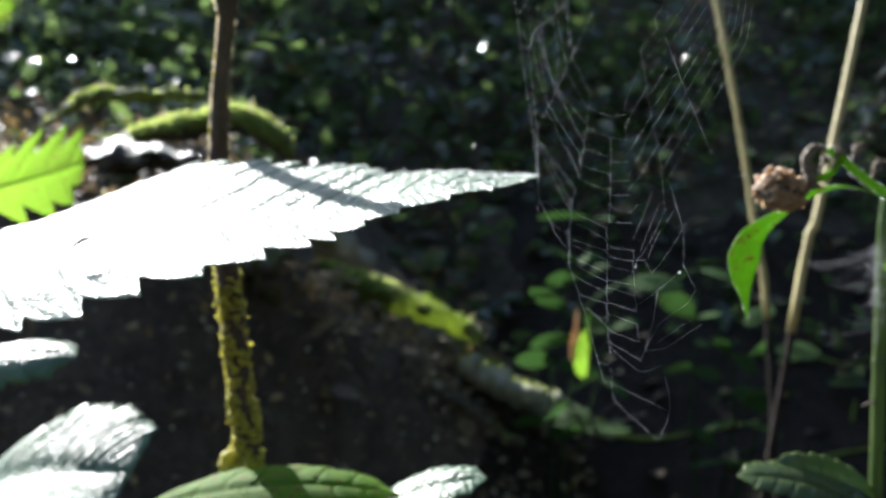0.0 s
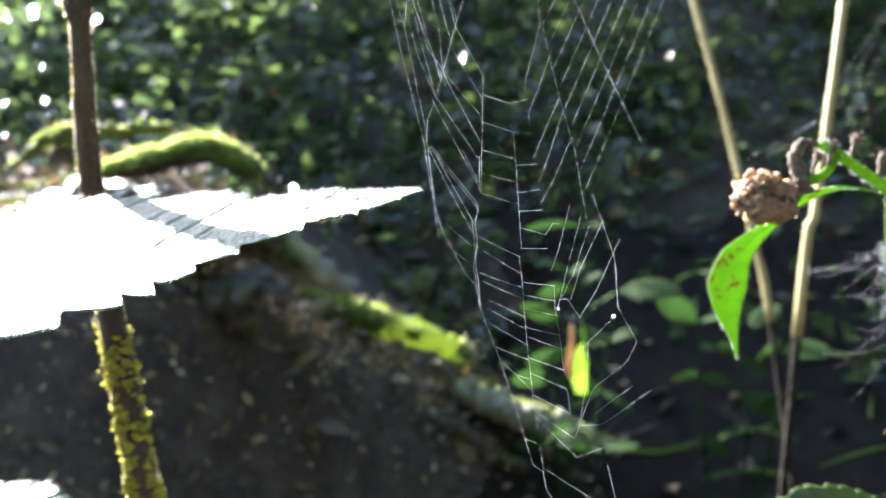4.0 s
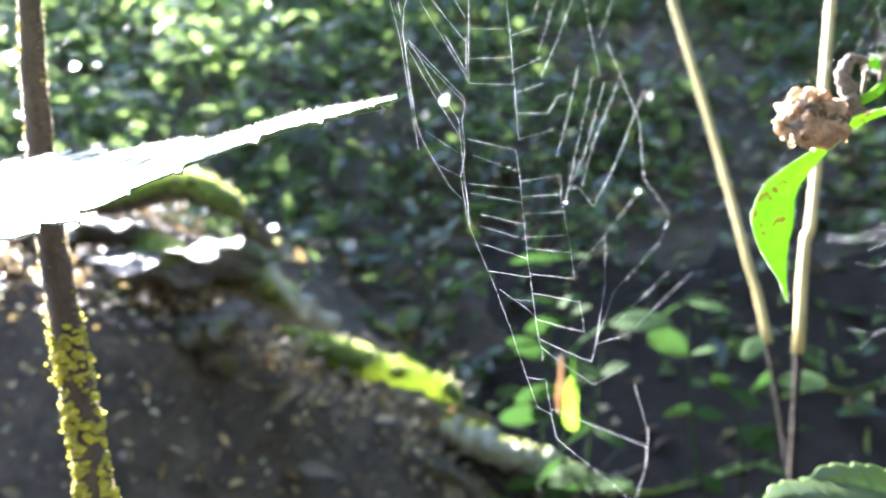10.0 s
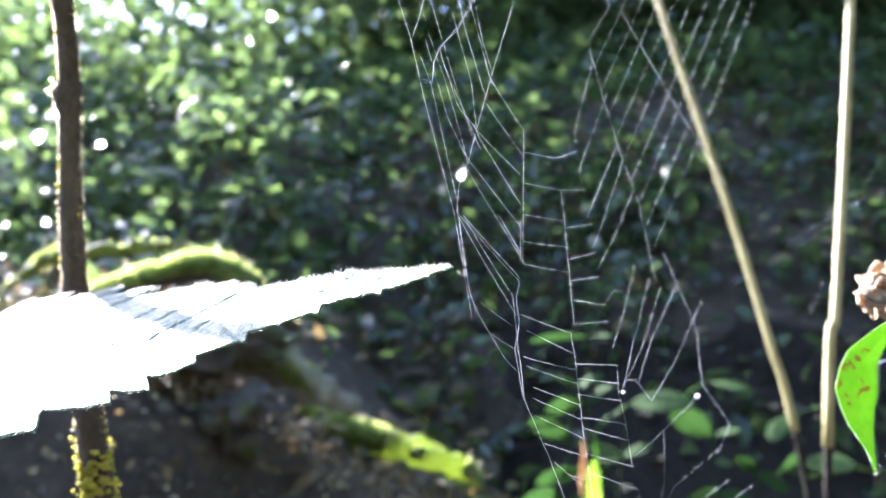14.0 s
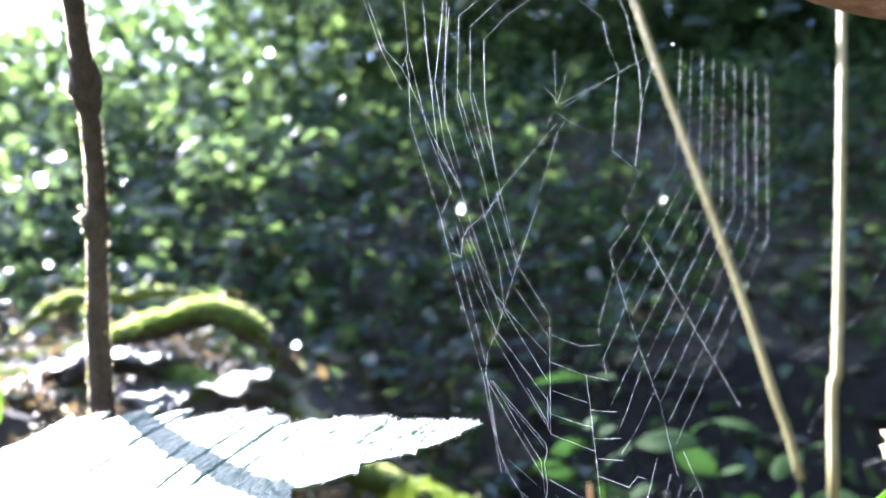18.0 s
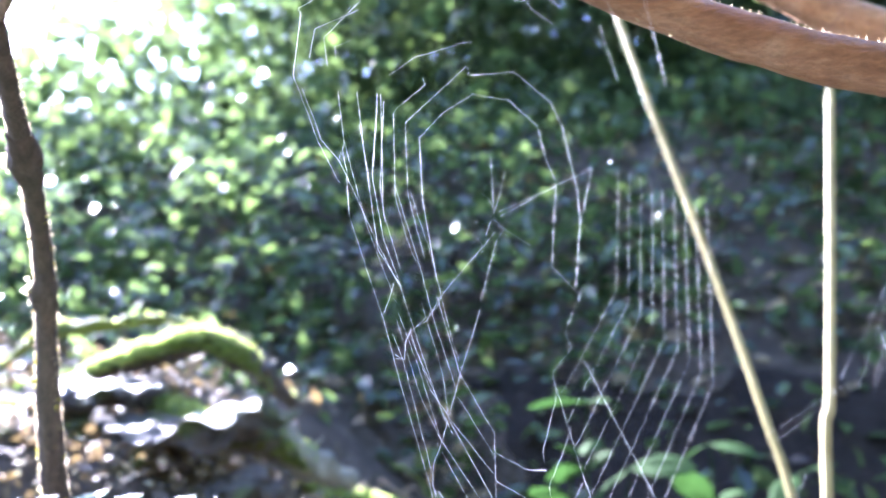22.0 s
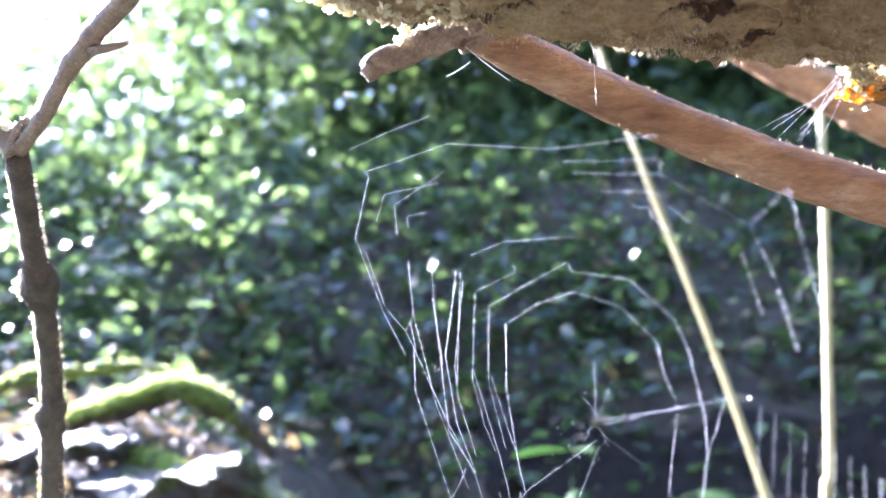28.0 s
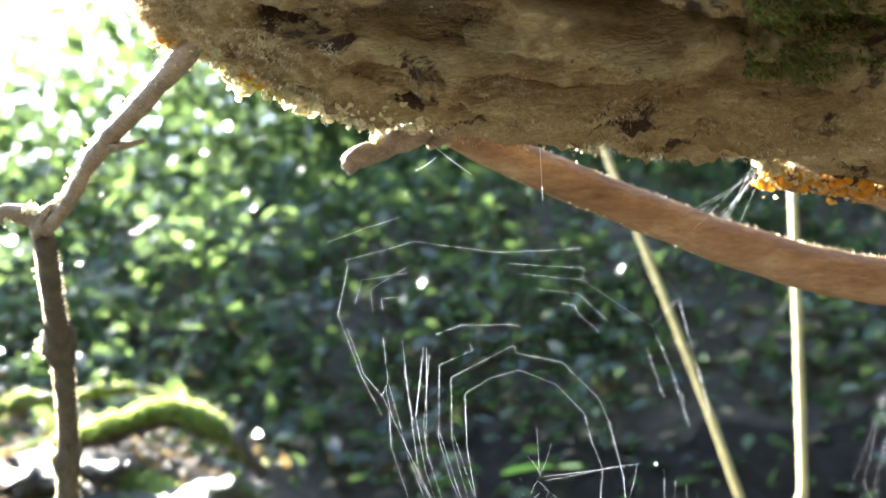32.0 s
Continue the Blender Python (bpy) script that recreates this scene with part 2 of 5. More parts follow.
def bend(points, n):
    """A smooth line of n+1 points through the given ones (Catmull-Rom)."""
    p = [Vector(q) for q in points]
    p = [2 * p[0] - p[1], *p, 2 * p[-1] - p[-2]]
    out, spans = [], len(p) - 3
    for i in range(n + 1):
        u = i / n * spans
        k = min(int(u), spans - 1)
        f = u - k
        a, b, c, d = p[k : k + 4]
        out.append(0.5 * (2 * b + (c - a) * f + (2 * a - 5 * b + 4 * c - d) * f * f + (3 * b - a - 3 * c + d) * f**3))
    return out


def tube(bm, line, radius, sides=10, rough=0.0, freq=60.0, cap=True, seed=0.0, squash=1.0, mat=0):
    """A round limb along a line; radius is a number or a function of 0..1; rough: uneven skin."""
    rings, n = [], len(line)
    up = Vector((0.13, 0.2, 1)).normalized()
    for i, c in enumerate(line):
        d = (line[min(i + 1, n - 1)] - line[max(i - 1, 0)]).normalized()
        s = d.cross(up)
        s = s.normalized() if s.length > 1e-4 else d.orthogonal().normalized()
        t = s.cross(d)
        r = radius(i / max(n - 1, 1)) if callable(radius) else radius
        ring = []
        for k in range(sides):
            a = 2 * math.pi * k / sides
            w = s * math.cos(a) + t * (math.sin(a) * squash)
            rr = r
            if rough:
                q = (c + w * r) * freq
                rr *= 1 + rough * (noise.noise(q + Vector((seed, 0, 0))) + 0.5 * noise.noise(q * 2.7 + Vector((0, seed, 0))))
            ring.append(bm.verts.new(c + w * rr))
        rings.append(ring)
    for i in range(n - 1):
        for k in range(sides):
            f = bm.faces.new((rings[i][k], rings[i][(k + 1) % sides], rings[i + 1][(k + 1) % sides], rings[i + 1][k]))
            f.material_index = mat
    if cap:
        bm.faces.new(list(reversed(rings[0]))).material_index = mat
        bm.faces.new(rings[-1]).material_index = mat
    return rings


def lump(bm, c, r, seed=0.0, rough=0.35, sub=2, flat=(1, 1, 1), freq=1.6, mat=0):
    """An uneven pebble-like lump."""
    made = bmesh.ops.create_icosphere(bm, subdivisions=sub, radius=1.0)["verts"]
    for v in made:
        n = v.co.normalized()
        k = 1 + rough * (noise.noise(n * freq + Vector((seed, seed * 0.7, 0))) + 0.5 * noise.noise(n * freq * 3 + Vector((0, seed, 1))))
        v.co = Vector(c) + Vector((n.x * flat[0], n.y * flat[1], n.z * flat[2])) * (r * k)
    return made


def flakes(spots, size, seed=1, long=1.6):
    """Thin torn flakes, each an uneven bent five-sided scale standing on a (place, direction) spot."""
    rnd = random.Random(seed)
    verts, faces = [], []
    for p, d in spots:
        d = (Vector(d) + Vector((rnd.gauss(0, 0.5), rnd.gauss(0, 0.5), rnd.gauss(0, 0.5)))).normalized()
        w = d.cross(Vector((rnd.gauss(0, 0.4), 1, rnd.gauss(0, 0.4)))).normalized()
        b = w.cross(d)
        q = size * rnd.uniform(0.35, 1.4)
        k = len(verts)
        verts.append(p + d * q * 0.5 + b * q * rnd.gauss(0, 0.25))
        for i in range(6):
            an = i * math.pi / 3 + rnd.uniform(-0.3, 0.3)
            rr = q * rnd.uniform(0.4, 0.8)
            verts.append(p + d * (q * 0.5 + rr * long * 0.6 * math.cos(an)) + w * (rr * 0.8 * math.sin(an)) + b * (q * rnd.gauss(0, 0.12)))
        faces += [(k, k + 1 + i, k + 1 + (i + 1) % 6) for i in range(6)]
    me = bpy.data.meshes.new("flakes")
    me.from_pydata(verts, [], faces)
    return me


def flap(bm, line, out, width, seed=0.0):
    """A thin ragged sheet that peels off along a line in the direction out; width: a function of 0..1."""
    n, rows = len(line) - 1, []
    out = Vector(out).normalized()
    for i, c in enumerate(line):
        wd = width(i / n)
        curl = Vector((0, noise.noise(Vector((i * 0.2, seed, 0))), 0)) * wd * 0.5
        rows.append([bm.verts.new(c + out * (wd * f) + curl * f * f) for f in (0, 0.5, 1)])
    for i in range(n):
        for j in range(2):
            bm.faces.new((rows[i][j], rows[i][j + 1], rows[i + 1][j + 1], rows[i + 1][j]))


def interp(table, x):
    return float(np.interp(x, [a for a, _ in table], [b for _, b in table]))


# ---- ground: one sheet; a cut edge of the bank before the camera, then the wooded slope ----
def bank(x, y):
    edge = interp([(-3, 0.18), (-0.7, 0.13), (-0.45, 0.1), (-0.3, 0.06), (-0.2, 0.025), (-0.12, -0.03), (-0.05, -0.08), (0.03, -0.145), (0.2, -0.23), (0.5, -0.32), (2, -0.34)], x)
    slope = interp([(-60, -0.5), (0.9, -0.42), (1.2, -0.2), (1.6, 0.15), (2.4, 0.85), (4, 1.75), (7, 2.5), (60, 4.0)], y)
    rise = max(0.0, min(1.0, (y - interp([(-0.25, 0.6), (0.0, 0.84), (0.2, 0.93)], x)) / 0.2))
    ledge = interp([(-1.2, 0.02), (-0.55, 0.06), (-0.45, 0.085), (-0.3, 0.095), (-0.22, 0.055), (-0.15, 0.01), (-0.1, 0)], x) * interp([(0.96, 0), (1.05, 1), (1.1, 1), (1.24, 0.1), (1.5, 0)], y)
    lip = -0.45 + (edge + 0.43) * rise * rise * (3 - 2 * rise) + ledge + max(0, y - 1.08) * 0.36 if y < 3 else -9
    z = max(slope, lip)
    z += 0.035 * noise.noise(Vector((x * 5, y * 5, 0))) * min(1, max(0, y * 2)) if abs(y) < 6 else 0
    return z + 0.3 * noise.noise(Vector((x * 0.3, y * 0.3, 4))) * min(1, abs(y) / 8)


def build_ground():
    bm = bmesh.new()
    xs = sorted({*np.linspace(-60, 60, 25).round(3), *np.linspace(-2.4, 2.4, 121).round(3)})
    ys = sorted({*np.linspace(-60, 60, 25).round(3), *np.linspace(-0.5, 0.8, 14).round(3), *np.linspace(0.82, 2.5, 57).round(3), *np.linspace(2.6, 4.5, 15).round(3)})
    g = [[bm.verts.new((x, y, bank(x, y))) for x in xs] for y in ys]
    for j in range(len(ys) - 1):
        for i in range(len(xs) - 1):
            bm.faces.new((g[j][i], g[j][i + 1], g[j + 1][i + 1], g[j + 1][i]))
    tagged(link("ground", bm, M_SOIL), "dark bare soil of a steep wooded bank", "ground", kind="structure")


build_ground()


def build_shade_skin():
    """Bank shade put into a near-black skin that sinks in at its uneven edge."""
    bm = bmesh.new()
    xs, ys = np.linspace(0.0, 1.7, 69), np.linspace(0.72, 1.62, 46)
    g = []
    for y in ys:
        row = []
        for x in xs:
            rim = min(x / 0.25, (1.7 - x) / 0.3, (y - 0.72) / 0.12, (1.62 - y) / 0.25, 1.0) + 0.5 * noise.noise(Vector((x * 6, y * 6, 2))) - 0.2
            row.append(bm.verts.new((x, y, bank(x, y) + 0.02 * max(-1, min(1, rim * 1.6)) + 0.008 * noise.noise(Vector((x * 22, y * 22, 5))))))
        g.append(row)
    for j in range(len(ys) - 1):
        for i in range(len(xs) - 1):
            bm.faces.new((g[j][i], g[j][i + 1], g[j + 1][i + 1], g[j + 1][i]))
    tagged(link("shade_skin", bm, M_SHADE_BROWN), "near-black skin for the shade on the bank soil", "ground", kind="structure")


build_shade_skin()


# ---- leaves ----
def blade(bm, rib, near, far, near_dir, far_dir, length, teeth=12, amp=0.25, cols=14, puff=0.0007, droop=0.0, phase=0.0, slant=0.6, wander=0.25, pitch=None):
    """A toothed blade along the line rib (tip first); near and far: half-widths by distance from the tip; sunken veins curve out to the teeth."""
    n = len(rib) - 1
    nd, fd = Vector(near_dir).normalized(), Vector(far_dir).normalized()
    grid = []
    for i in range(n + 1):
        s = i / n
        row = []
        d_along = (rib[max(i - 1, 0)] - rib[min(i + 1, n)]).normalized()
        for j in range(-cols, cols + 1):
            u = abs(j) / cols
            side = 0.0 if j < 0 else 0.37
            beat = s * teeth + phase + side + wander * noise.noise(Vector((s * teeth * 0.8, side * 9, 3.3)))
            saw = beat % 1.0
            bite = (saw**1.6 if saw < 0.86 else (1 - saw) / 0.14 * 0.785) * (0.7 + 0.5 * noise.noise(Vector((math.floor(beat) * 1.7, side * 5, 1.1))))
            hw = interp(near if j < 0 else far, s * length) * (1 - (amp if j < 0 or not pitch else 0.5 * amp) * bite * u)
            d = nd if j < 0 else fd
            if pitch:
                d = Vector((0, 1, interp(pitch[1], s * length))).normalized() if j >= 0 else Vector((0, -1, -interp(pitch[0], s * length))).normalized()
            sag = 0.0 if pitch else droop
            p = rib[i] + d * (hw * u) + d_along * (hw * slant * (0.7 * u + 0.3 * u * u))
            vein = abs(math.sin(math.pi * (beat + 0.12 * noise.noise(p * 120))))
            net = abs(math.sin(math.pi * (s * teeth * 3.1 + u * 2.2))) * abs(math.sin(math.pi * u * 4.3 + s * 9))
            up = d_along.cross(d).normalized()
            up = -up if up.z < 0 else up
            rise = (1 - math.exp(-((vein / 0.16) ** 2))) * (1 - math.exp(-((u / 0.09) ** 2)))
            rise = rise * (0.75 + 0.25 * net) + 0.35 * noise.noise(p * 110) * u
            row.append(bm.verts.new(p + up * (puff * rise * min(1, hw / 0.006) - sag * u * u * hw)))
        grid.append(row)
    for i in range(n):
        for j in range(2 * cols):
            bm.faces.new((grid[i][j], grid[i][j + 1], grid[i + 1][j + 1], grid[i + 1][j]))
    return grid


def thicken(bm, t):
    bm.normal_update()
    bmesh.ops.solidify(bm, geom=bm.faces[:], thickness=t)


def hairs(spots, length, width, seed=1, lean=Vector((0, 0, 0))):
    """Short fine hairs that stand on (place, normal) spots."""
    rnd = random.Random(seed)
    verts, faces = [], []
    for p, n in spots:
        d = (n + Vector((rnd.uniform(-1, 1), rnd.uniform(-1, 1), rnd.uniform(-1, 1))) * 0.55 + lean).normalized()
        s = d.cross(Vector((rnd.uniform(-1, 1), rnd.uniform(-0.4, 0.4), rnd.uniform(-1, 1)))).normalized() * width
        k = len(verts)
        verts += [p + s, p - s, p + d * length * rnd.uniform(0.5, 1.2)]
        faces.append((k, k + 1, k + 2))
    me = bpy.data.meshes.new("hairs")
    me.from_pydata(verts, [], faces)
    return me


def stuff_part(name, me, material, parent, label=""):
    me.materials.append(material)
    ob = new(name, me)
    ob.parent = parent
    return tagged(ob, label, kind="stuff")


def build_main_leaf():
    leaf = thing("nettle_leaf", "large toothed hairy green leaf lit white by low sun", "leaf")
    rib = bend([(0.0243, 0.1872, 0.0229), (0.006, 0.191, 0.0205), (-0.02, 0.200, 0.0156), (-0.039, 0.205, 0.0135), (-0.07, 0.207, 0.0081), (-0.10, 0.210, 0.0017), (-0.13, 0.212, -0.006), (-0.165, 0.213, -0.015), (-0.2, 0.214, -0.026)], 440)
    near = [(0, 0.0002), (0.008, 0.0029), (0.02, 0.0058), (0.03, 0.0068), (0.04, 0.0092), (0.055, 0.0128), (0.075, 0.0188), (0.1, 0.0285), (0.125, 0.0344), (0.15, 0.0366), (0.18, 0.0318), (0.21, 0.0198), (0.236, 0.0052)]
    hang = [(0, 0.3), (0.008, 0.4), (0.02, 0.55), (0.03, 0.53), (0.04, 0.5), (0.055, 0.48), (0.075, 0.5), (0.1, 0.5), (0.125, 0.55), (0.15, 0.74), (0.18, 0.69), (0.236, 0.45)]
    far = [(0, 0.0002), (0.008, 0.0029), (0.02, 0.0058), (0.03, 0.0086), (0.04, 0.0138), (0.055, 0.0202), (0.075, 0.0252), (0.1, 0.0333), (0.125, 0.0446), (0.15, 0.0504), (0.18, 0.044), (0.21, 0.0278), (0.236, 0.0068)]
    pitch = [(0, 0.3), (0.02, 0.3), (0.03, 0.35), (0.055, 0.4), (0.075, 0.5), (0.1, 0.47), (0.15, 0.5), (0.18, 0.39), (0.236, 0.3)]
    bm = bmesh.new()
    grid = blade(bm, rib, near, far, (0, -0.87, -0.49), (0, 0.87, 0.46), 0.236, teeth=18, amp=0.36, cols=26, puff=0.0006, droop=0.06, phase=0.25, slant=0.65, pitch=(hang, pitch))
    rnd = random.Random(2)
    spots = []
    for row in grid[2:]:
        for v in (row[0], row[1], row[-1], row[-2], row[-1]):
            spots.append((v.co.copy(), Vector((0, -0.2, 1)) if v is not row[0] else Vector((0, -0.8, -0.3))))
        for _ in range(10):
            spots.append((rnd.choice(row).co.copy(), Vector((0, -0.3, 1))))
    thicken(bm, 0.0003)
    part("blade", bm, M_NETTLE, leaf)
    stuff_part("leaf_hairs", hairs(spots, 0.0008, 0.00003), M_SILK, leaf, "fine pale leaf hairs")
    bm = bmesh.new()
    tube(bm, [q + Vector((0, -0.0001, -0.0008)) for q in rib[8::6]], lambda s: 0.0003 + 0.0009 * s, 8)
    part("midrib", bm, M_NETTLE, leaf)
    bm = bmesh.new()
    tube(bm, bend([rib[-1], (-0.215, 0.214, -0.034), (-0.23, 0.214, -0.06), (-0.235, 0.214, -0.1)], 20), 0.0012, 8)
    part("petiole", bm, M_NETTLE, leaf)
    bm = bmesh.new()
    for k in range(5):
        tube(bm, bend([(-0.082, 0.197, 0.0035), (-0.081 + 0.001 * k, 0.196, 0.0055), (-0.078 + 0.0012 * k, 0.1955, 0.0075 - 0.0012 * k)], 8), 0.00018, 5)
    part("dry_speck", bm, M_STEM, leaf, "dry brown flower scrap")
    return leaf


main_leaf = build_main_leaf()


def small_leaf(name, label, base, tip, across, width, mat, teeth=9, amp=0.3, droop=0.3, puff=0.0008, sag=0.1, group=""):
    """A toothed leaf of its own with midrib and stalk, from base to tip; across: the direction of its width."""
    base, tip, w = Vector(base), Vector(tip), Vector(across).normalized()
    ln = (tip - base).length
    leaf = thing(name, label, "leaf", group)
    n = w.cross(tip - base).normalized()
    n = -n if n.z < 0 else n
    rib = [tip.lerp(base, i / 90) + n * (sag * ln * 4 * (i / 90) * (1 - i / 90)) for i in range(91)]
    hw = [(0, 0.0003), (0.15 * ln, 0.34 * width), (0.4 * ln, 0.48 * width), (0.7 * ln, 0.5 * width), (0.9 * ln, 0.33 * width), (ln, 0.002)]
    bm = bmesh.new()
    blade(bm, rib, hw, hw, -w + n * 0.12, w + n * 0.12, ln, teeth, amp, 8, puff, droop)
    if mat is not M_LIME:
        thicken(bm, 0.0003)
    part("blade", bm, mat, leaf)
    bm = bmesh.new()
    tube(bm, [q - n * 0.0006 for q in rib[4::5]], lambda s: 0.0003 + 0.0008 * s, 6)
    part("midrib", bm, mat, leaf)
    bm = bmesh.new()
    d = (base - tip).normalized()
    tube(bm, bend([base, base + d * 0.03 + Vector((0, 0, -0.012)), base + d * 0.05 + Vector((0, 0.01, -0.08))], 12), 0.0011, 6)
    part("petiole", bm, mat, leaf)
    return leaf


small_leaf("nettle_leaf", "broad toothed leaf glaring in the sun", (-0.20, 0.365, -0.105), (-0.119, 0.345, -0.086), (0.1, 0.75, 0.55), 0.075, M_NETTLE, 19, 0.2, 0.15, 0.0018)
small_leaf("nettle_leaf", "curled toothed green leaf with bright rim", (-0.19, 0.31, -0.05), (-0.1237, 0.30, -0.0335), (0.1, 0.8, 0.5), 0.03, M_NETTLE, 8, 0.3, 0.5)
small_leaf("bramble_leaf", "yellow-green jagged leaf with light shining through", (-0.25, 0.43, 0.03), (-0.179, 0.42, 0.0496), (0.1, -0.2, 0.95), 0.05, M_LIME, 4.6, 0.85, 0.1)
small_leaf("bramble_leaf", "yellow-green leaf tip lit from behind", (-0.27, 0.43, 0.145), (-0.2188, 0.42, 0.1294), (0.1, -0.3, 0.95), 0.03, M_LIME, 6, 0.8, 0.1)
small_leaf("nettle_leaf", "narrow bright green leaf below the stem", (-0.088, 0.262, -0.078), (-0.005, 0.26, -0.067), (0.0, 0.85, 0.5), 0.02, M_LIME, 9, 0.2, 0.3)
small_leaf("nettle_leaf", "small green leaf with pointed tip", (-0.02, 0.27, -0.082), (0.0211, 0.26, -0.0608), (0.1, 0.85, 0.5), 0.018, M_NETTLE, 8, 0.25, 0.2)
low_leaf = small_leaf("nettle_leaf", "dark green leaf with pale glossy patches", (0.148, 0.285, -0.073), (0.104, 0.28, -0.0615), (0.0, 0.8, 0.55), 0.017, M_UNDER, 8, 0.3, 0.2)
low_folded_leaf = small_leaf("nettle_leaf", "dark green folded leaf on a low shoot", (0.160, 0.3, -0.074), (0.117, 0.285, -0.0580), (0.2, 0.6, 0.7), 0.016, M_UNDER, 8, 0.3, 0.2)


# ---- the withered flower on its sprig ----
SPRIG_EYE = Vector((0.0309, 0.0654, -0.0099))


def regrow(parent, about, factor):
    """Scales all the meshes of a thing about a place, to their true size and distance."""
    m = Matrix.Translation(about) @ Matrix.Scale(factor, 4) @ Matrix.Translation(-about)
    for ob in parent.children:
        ob.data.transform(m)


def build_sprig():
    sp = thing("flower_sprig", "withered brown flower head on a green sprig", "flower")
    y = 0.18
    bm = bmesh.new()
    main = bend([(0.087, y, 0.0243), (0.0895, y, 0.0228), (0.0935, y, 0.0196), (0.099, y + 0.001, 0.0165), (0.108, y + 0.003, 0.0135), (0.114, y + 0.018, 0.0105), (0.118, 0.217, 0.004)], 50)
    tube(bm, main, lambda s: 0.0007 + 0.0005 * s, 10, 0.06, 400)
    part("stalk", bm, M_LIME, sp, "hairy green stalk")
    rnd = random.Random(8)
    spots = []
    for q in main:
        for _ in range(14):
            a = rnd.uniform(0, 6.28)
            d = Vector((0.3 * math.cos(a), math.sin(a), math.cos(a))).normalized()
            spots.append((q + d * 0.0009, d))
    stuff_part("stalk_hairs", hairs(spots, 0.0006, 0.00003, 4), M_SILK, sp)
    bm = bmesh.new()
    tube(bm, bend([(0.0895, y, 0.0228), (0.088, y - 0.0005, 0.0205), (0.0862, y - 0.001, 0.0192), (0.0845, y, 0.0185)], 14), 0.0007, 8)
    part("side_shoot", bm, M_LIME, sp)
    bm = bmesh.new()
    tube(bm, bend([(0.0845, y, 0.0168), (0.0838, y, 0.0195), (0.0832, y, 0.0225), (0.0845, y, 0.0246), (0.0868, y, 0.0243)], 30), lambda s: 0.0012 - 0.0008 * s * s, 12, 0.4, 1200)
    part("calyx", bm, M_HOOK, sp, "grey fuzzy hooked calyx")
    # crumpled petals: thin sheets folded and balled round a core
    core = Vector((0.0785, y, 0.0163))
    bm = bmesh.new()
    lump(bm, core, 0.0030, 2, 0.5, 3, (1.4, 0.9, 0.85), 3)
    part("flower_core", bm, M_HOOK, sp, "dark dry flower core")
    bm = bmesh.new()
    for k in range(26):
        d = Vector((rnd.gauss(-0.25, 0.8), rnd.gauss(-0.3, 0.7), rnd.gauss(0.05, 0.7))).normalized()
        base = core + Vector((d.x * 0.0045, d.y * 0.0026, d.z * 0.0036))
        side = d.cross(Vector((rnd.gauss(0, 1), rnd.gauss(0, 1), rnd.gauss(0, 1)))).normalized()
        up = side.cross(d)
        wd, ht, bow = rnd.uniform(0.0013, 0.0026), rnd.uniform(0.0015, 0.0028), rnd.uniform(0.3, 0.9)
        rows = []
        for i in range(13):
            row = []
            for j in range(13):
                p, q = i / 6 - 1, j / 6 - 1
                edge = 1 + 0.3 * noise.noise(Vector((p * 2, q * 2, k)))
                c = base + side * (wd * p * edge) + up * (ht * q * edge) - d * (0.0016 * bow * (p * p + q * q))
                fold = abs(noise.noise(c * 520 + Vector((k, 0, 0)))) * 0.0026 + noise.noise(c * 1500 + Vector((0, k, 0))) * 0.0006
                c += d * (fold - 0.0005) + side * (0.0009 * noise.noise(c * 700 + Vector((0, 0, k))))
                row.append(bm.verts.new(c))
            rows.append(row)
        for i in range(12):
            for j in range(12):
                bm.faces.new((rows[i][j], rows[i][j + 1], rows[i + 1][j + 1], rows[i + 1][j]))
    part("withered_petals", bm, M_PETAL, sp, "crumpled brown withered petals")
    for c, r in (((0.0924, y, 0.0247), 0.0009), ((0.0962, y, 0.0215), 0.0011), ((0.0885, y - 0.001, 0.0236), 0.0007), ((0.087, y + 0.001, 0.0226), 0.0008)):
        bm = bmesh.new()
        lump(bm, c, r, c[0] * 900, 0.4, 2, (0.8, 0.8, 1.1))
        for _ in range(26):
            d = Vector((rnd.gauss(0.3, 1), rnd.gauss(0, 1), rnd.gauss(0.6, 1))).normalized()
            tube(bm, [Vector(c) + d * r * 0.7, Vector(c) + d * r * 1.9], 0.00005, 4)
        tube(bm, bend([Vector(c), Vector(c) + Vector((-0.0006, 0, -0.0014)), Vector(c) + Vector((-0.0008, 0, -0.0026))], 6), 0.00035, 6)
        part("bristly_bud", bm, M_HOOK, sp, "small bristly grey bud")
    # the arched upper leaf and its hanging blade
    rib = bend([(0.0745, 0.184, -0.0076), (0.0741, 0.184, -0.0046), (0.0734, 0.1845, -0.0006), (0.0741, 0.185, 0.0041), (0.0768, 0.186, 0.0088), (0.0821, 0.1855, 0.0134), (0.0856, 0.1835, 0.0163), (0.0900, 0.1820, 0.0177), (0.0945, 0.1815, 0.0172), (0.0985, 0.1812, 0.0158)], 140)
    near = [(0, 0.0001), (0.0044, 0.0006), (0.0089, 0.0020), (0.0133, 0.0034), (0.0178, 0.0030), (0.0222, 0.0012), (0.0267, 0.0012), (0.0356, 0.0010), (0.0401, 0.0005)]
    far = [(0, 0.0001), (0.0044, 0.0006), (0.0089, 0.0024), (0.0133, 0.0037), (0.0178, 0.0024), (0.0222, 0.0010), (0.0267, 0.0012), (0.0356, 0.0010), (0.0401, 0.0005)]
    bm = bmesh.new()
    grid = blade(bm, rib, near, far, (-0.93, -0.15, 0.22), (0.9, 0.35, -0.1), 0.040, 16, 0.06, 8, 0.0002, slant=0.15)
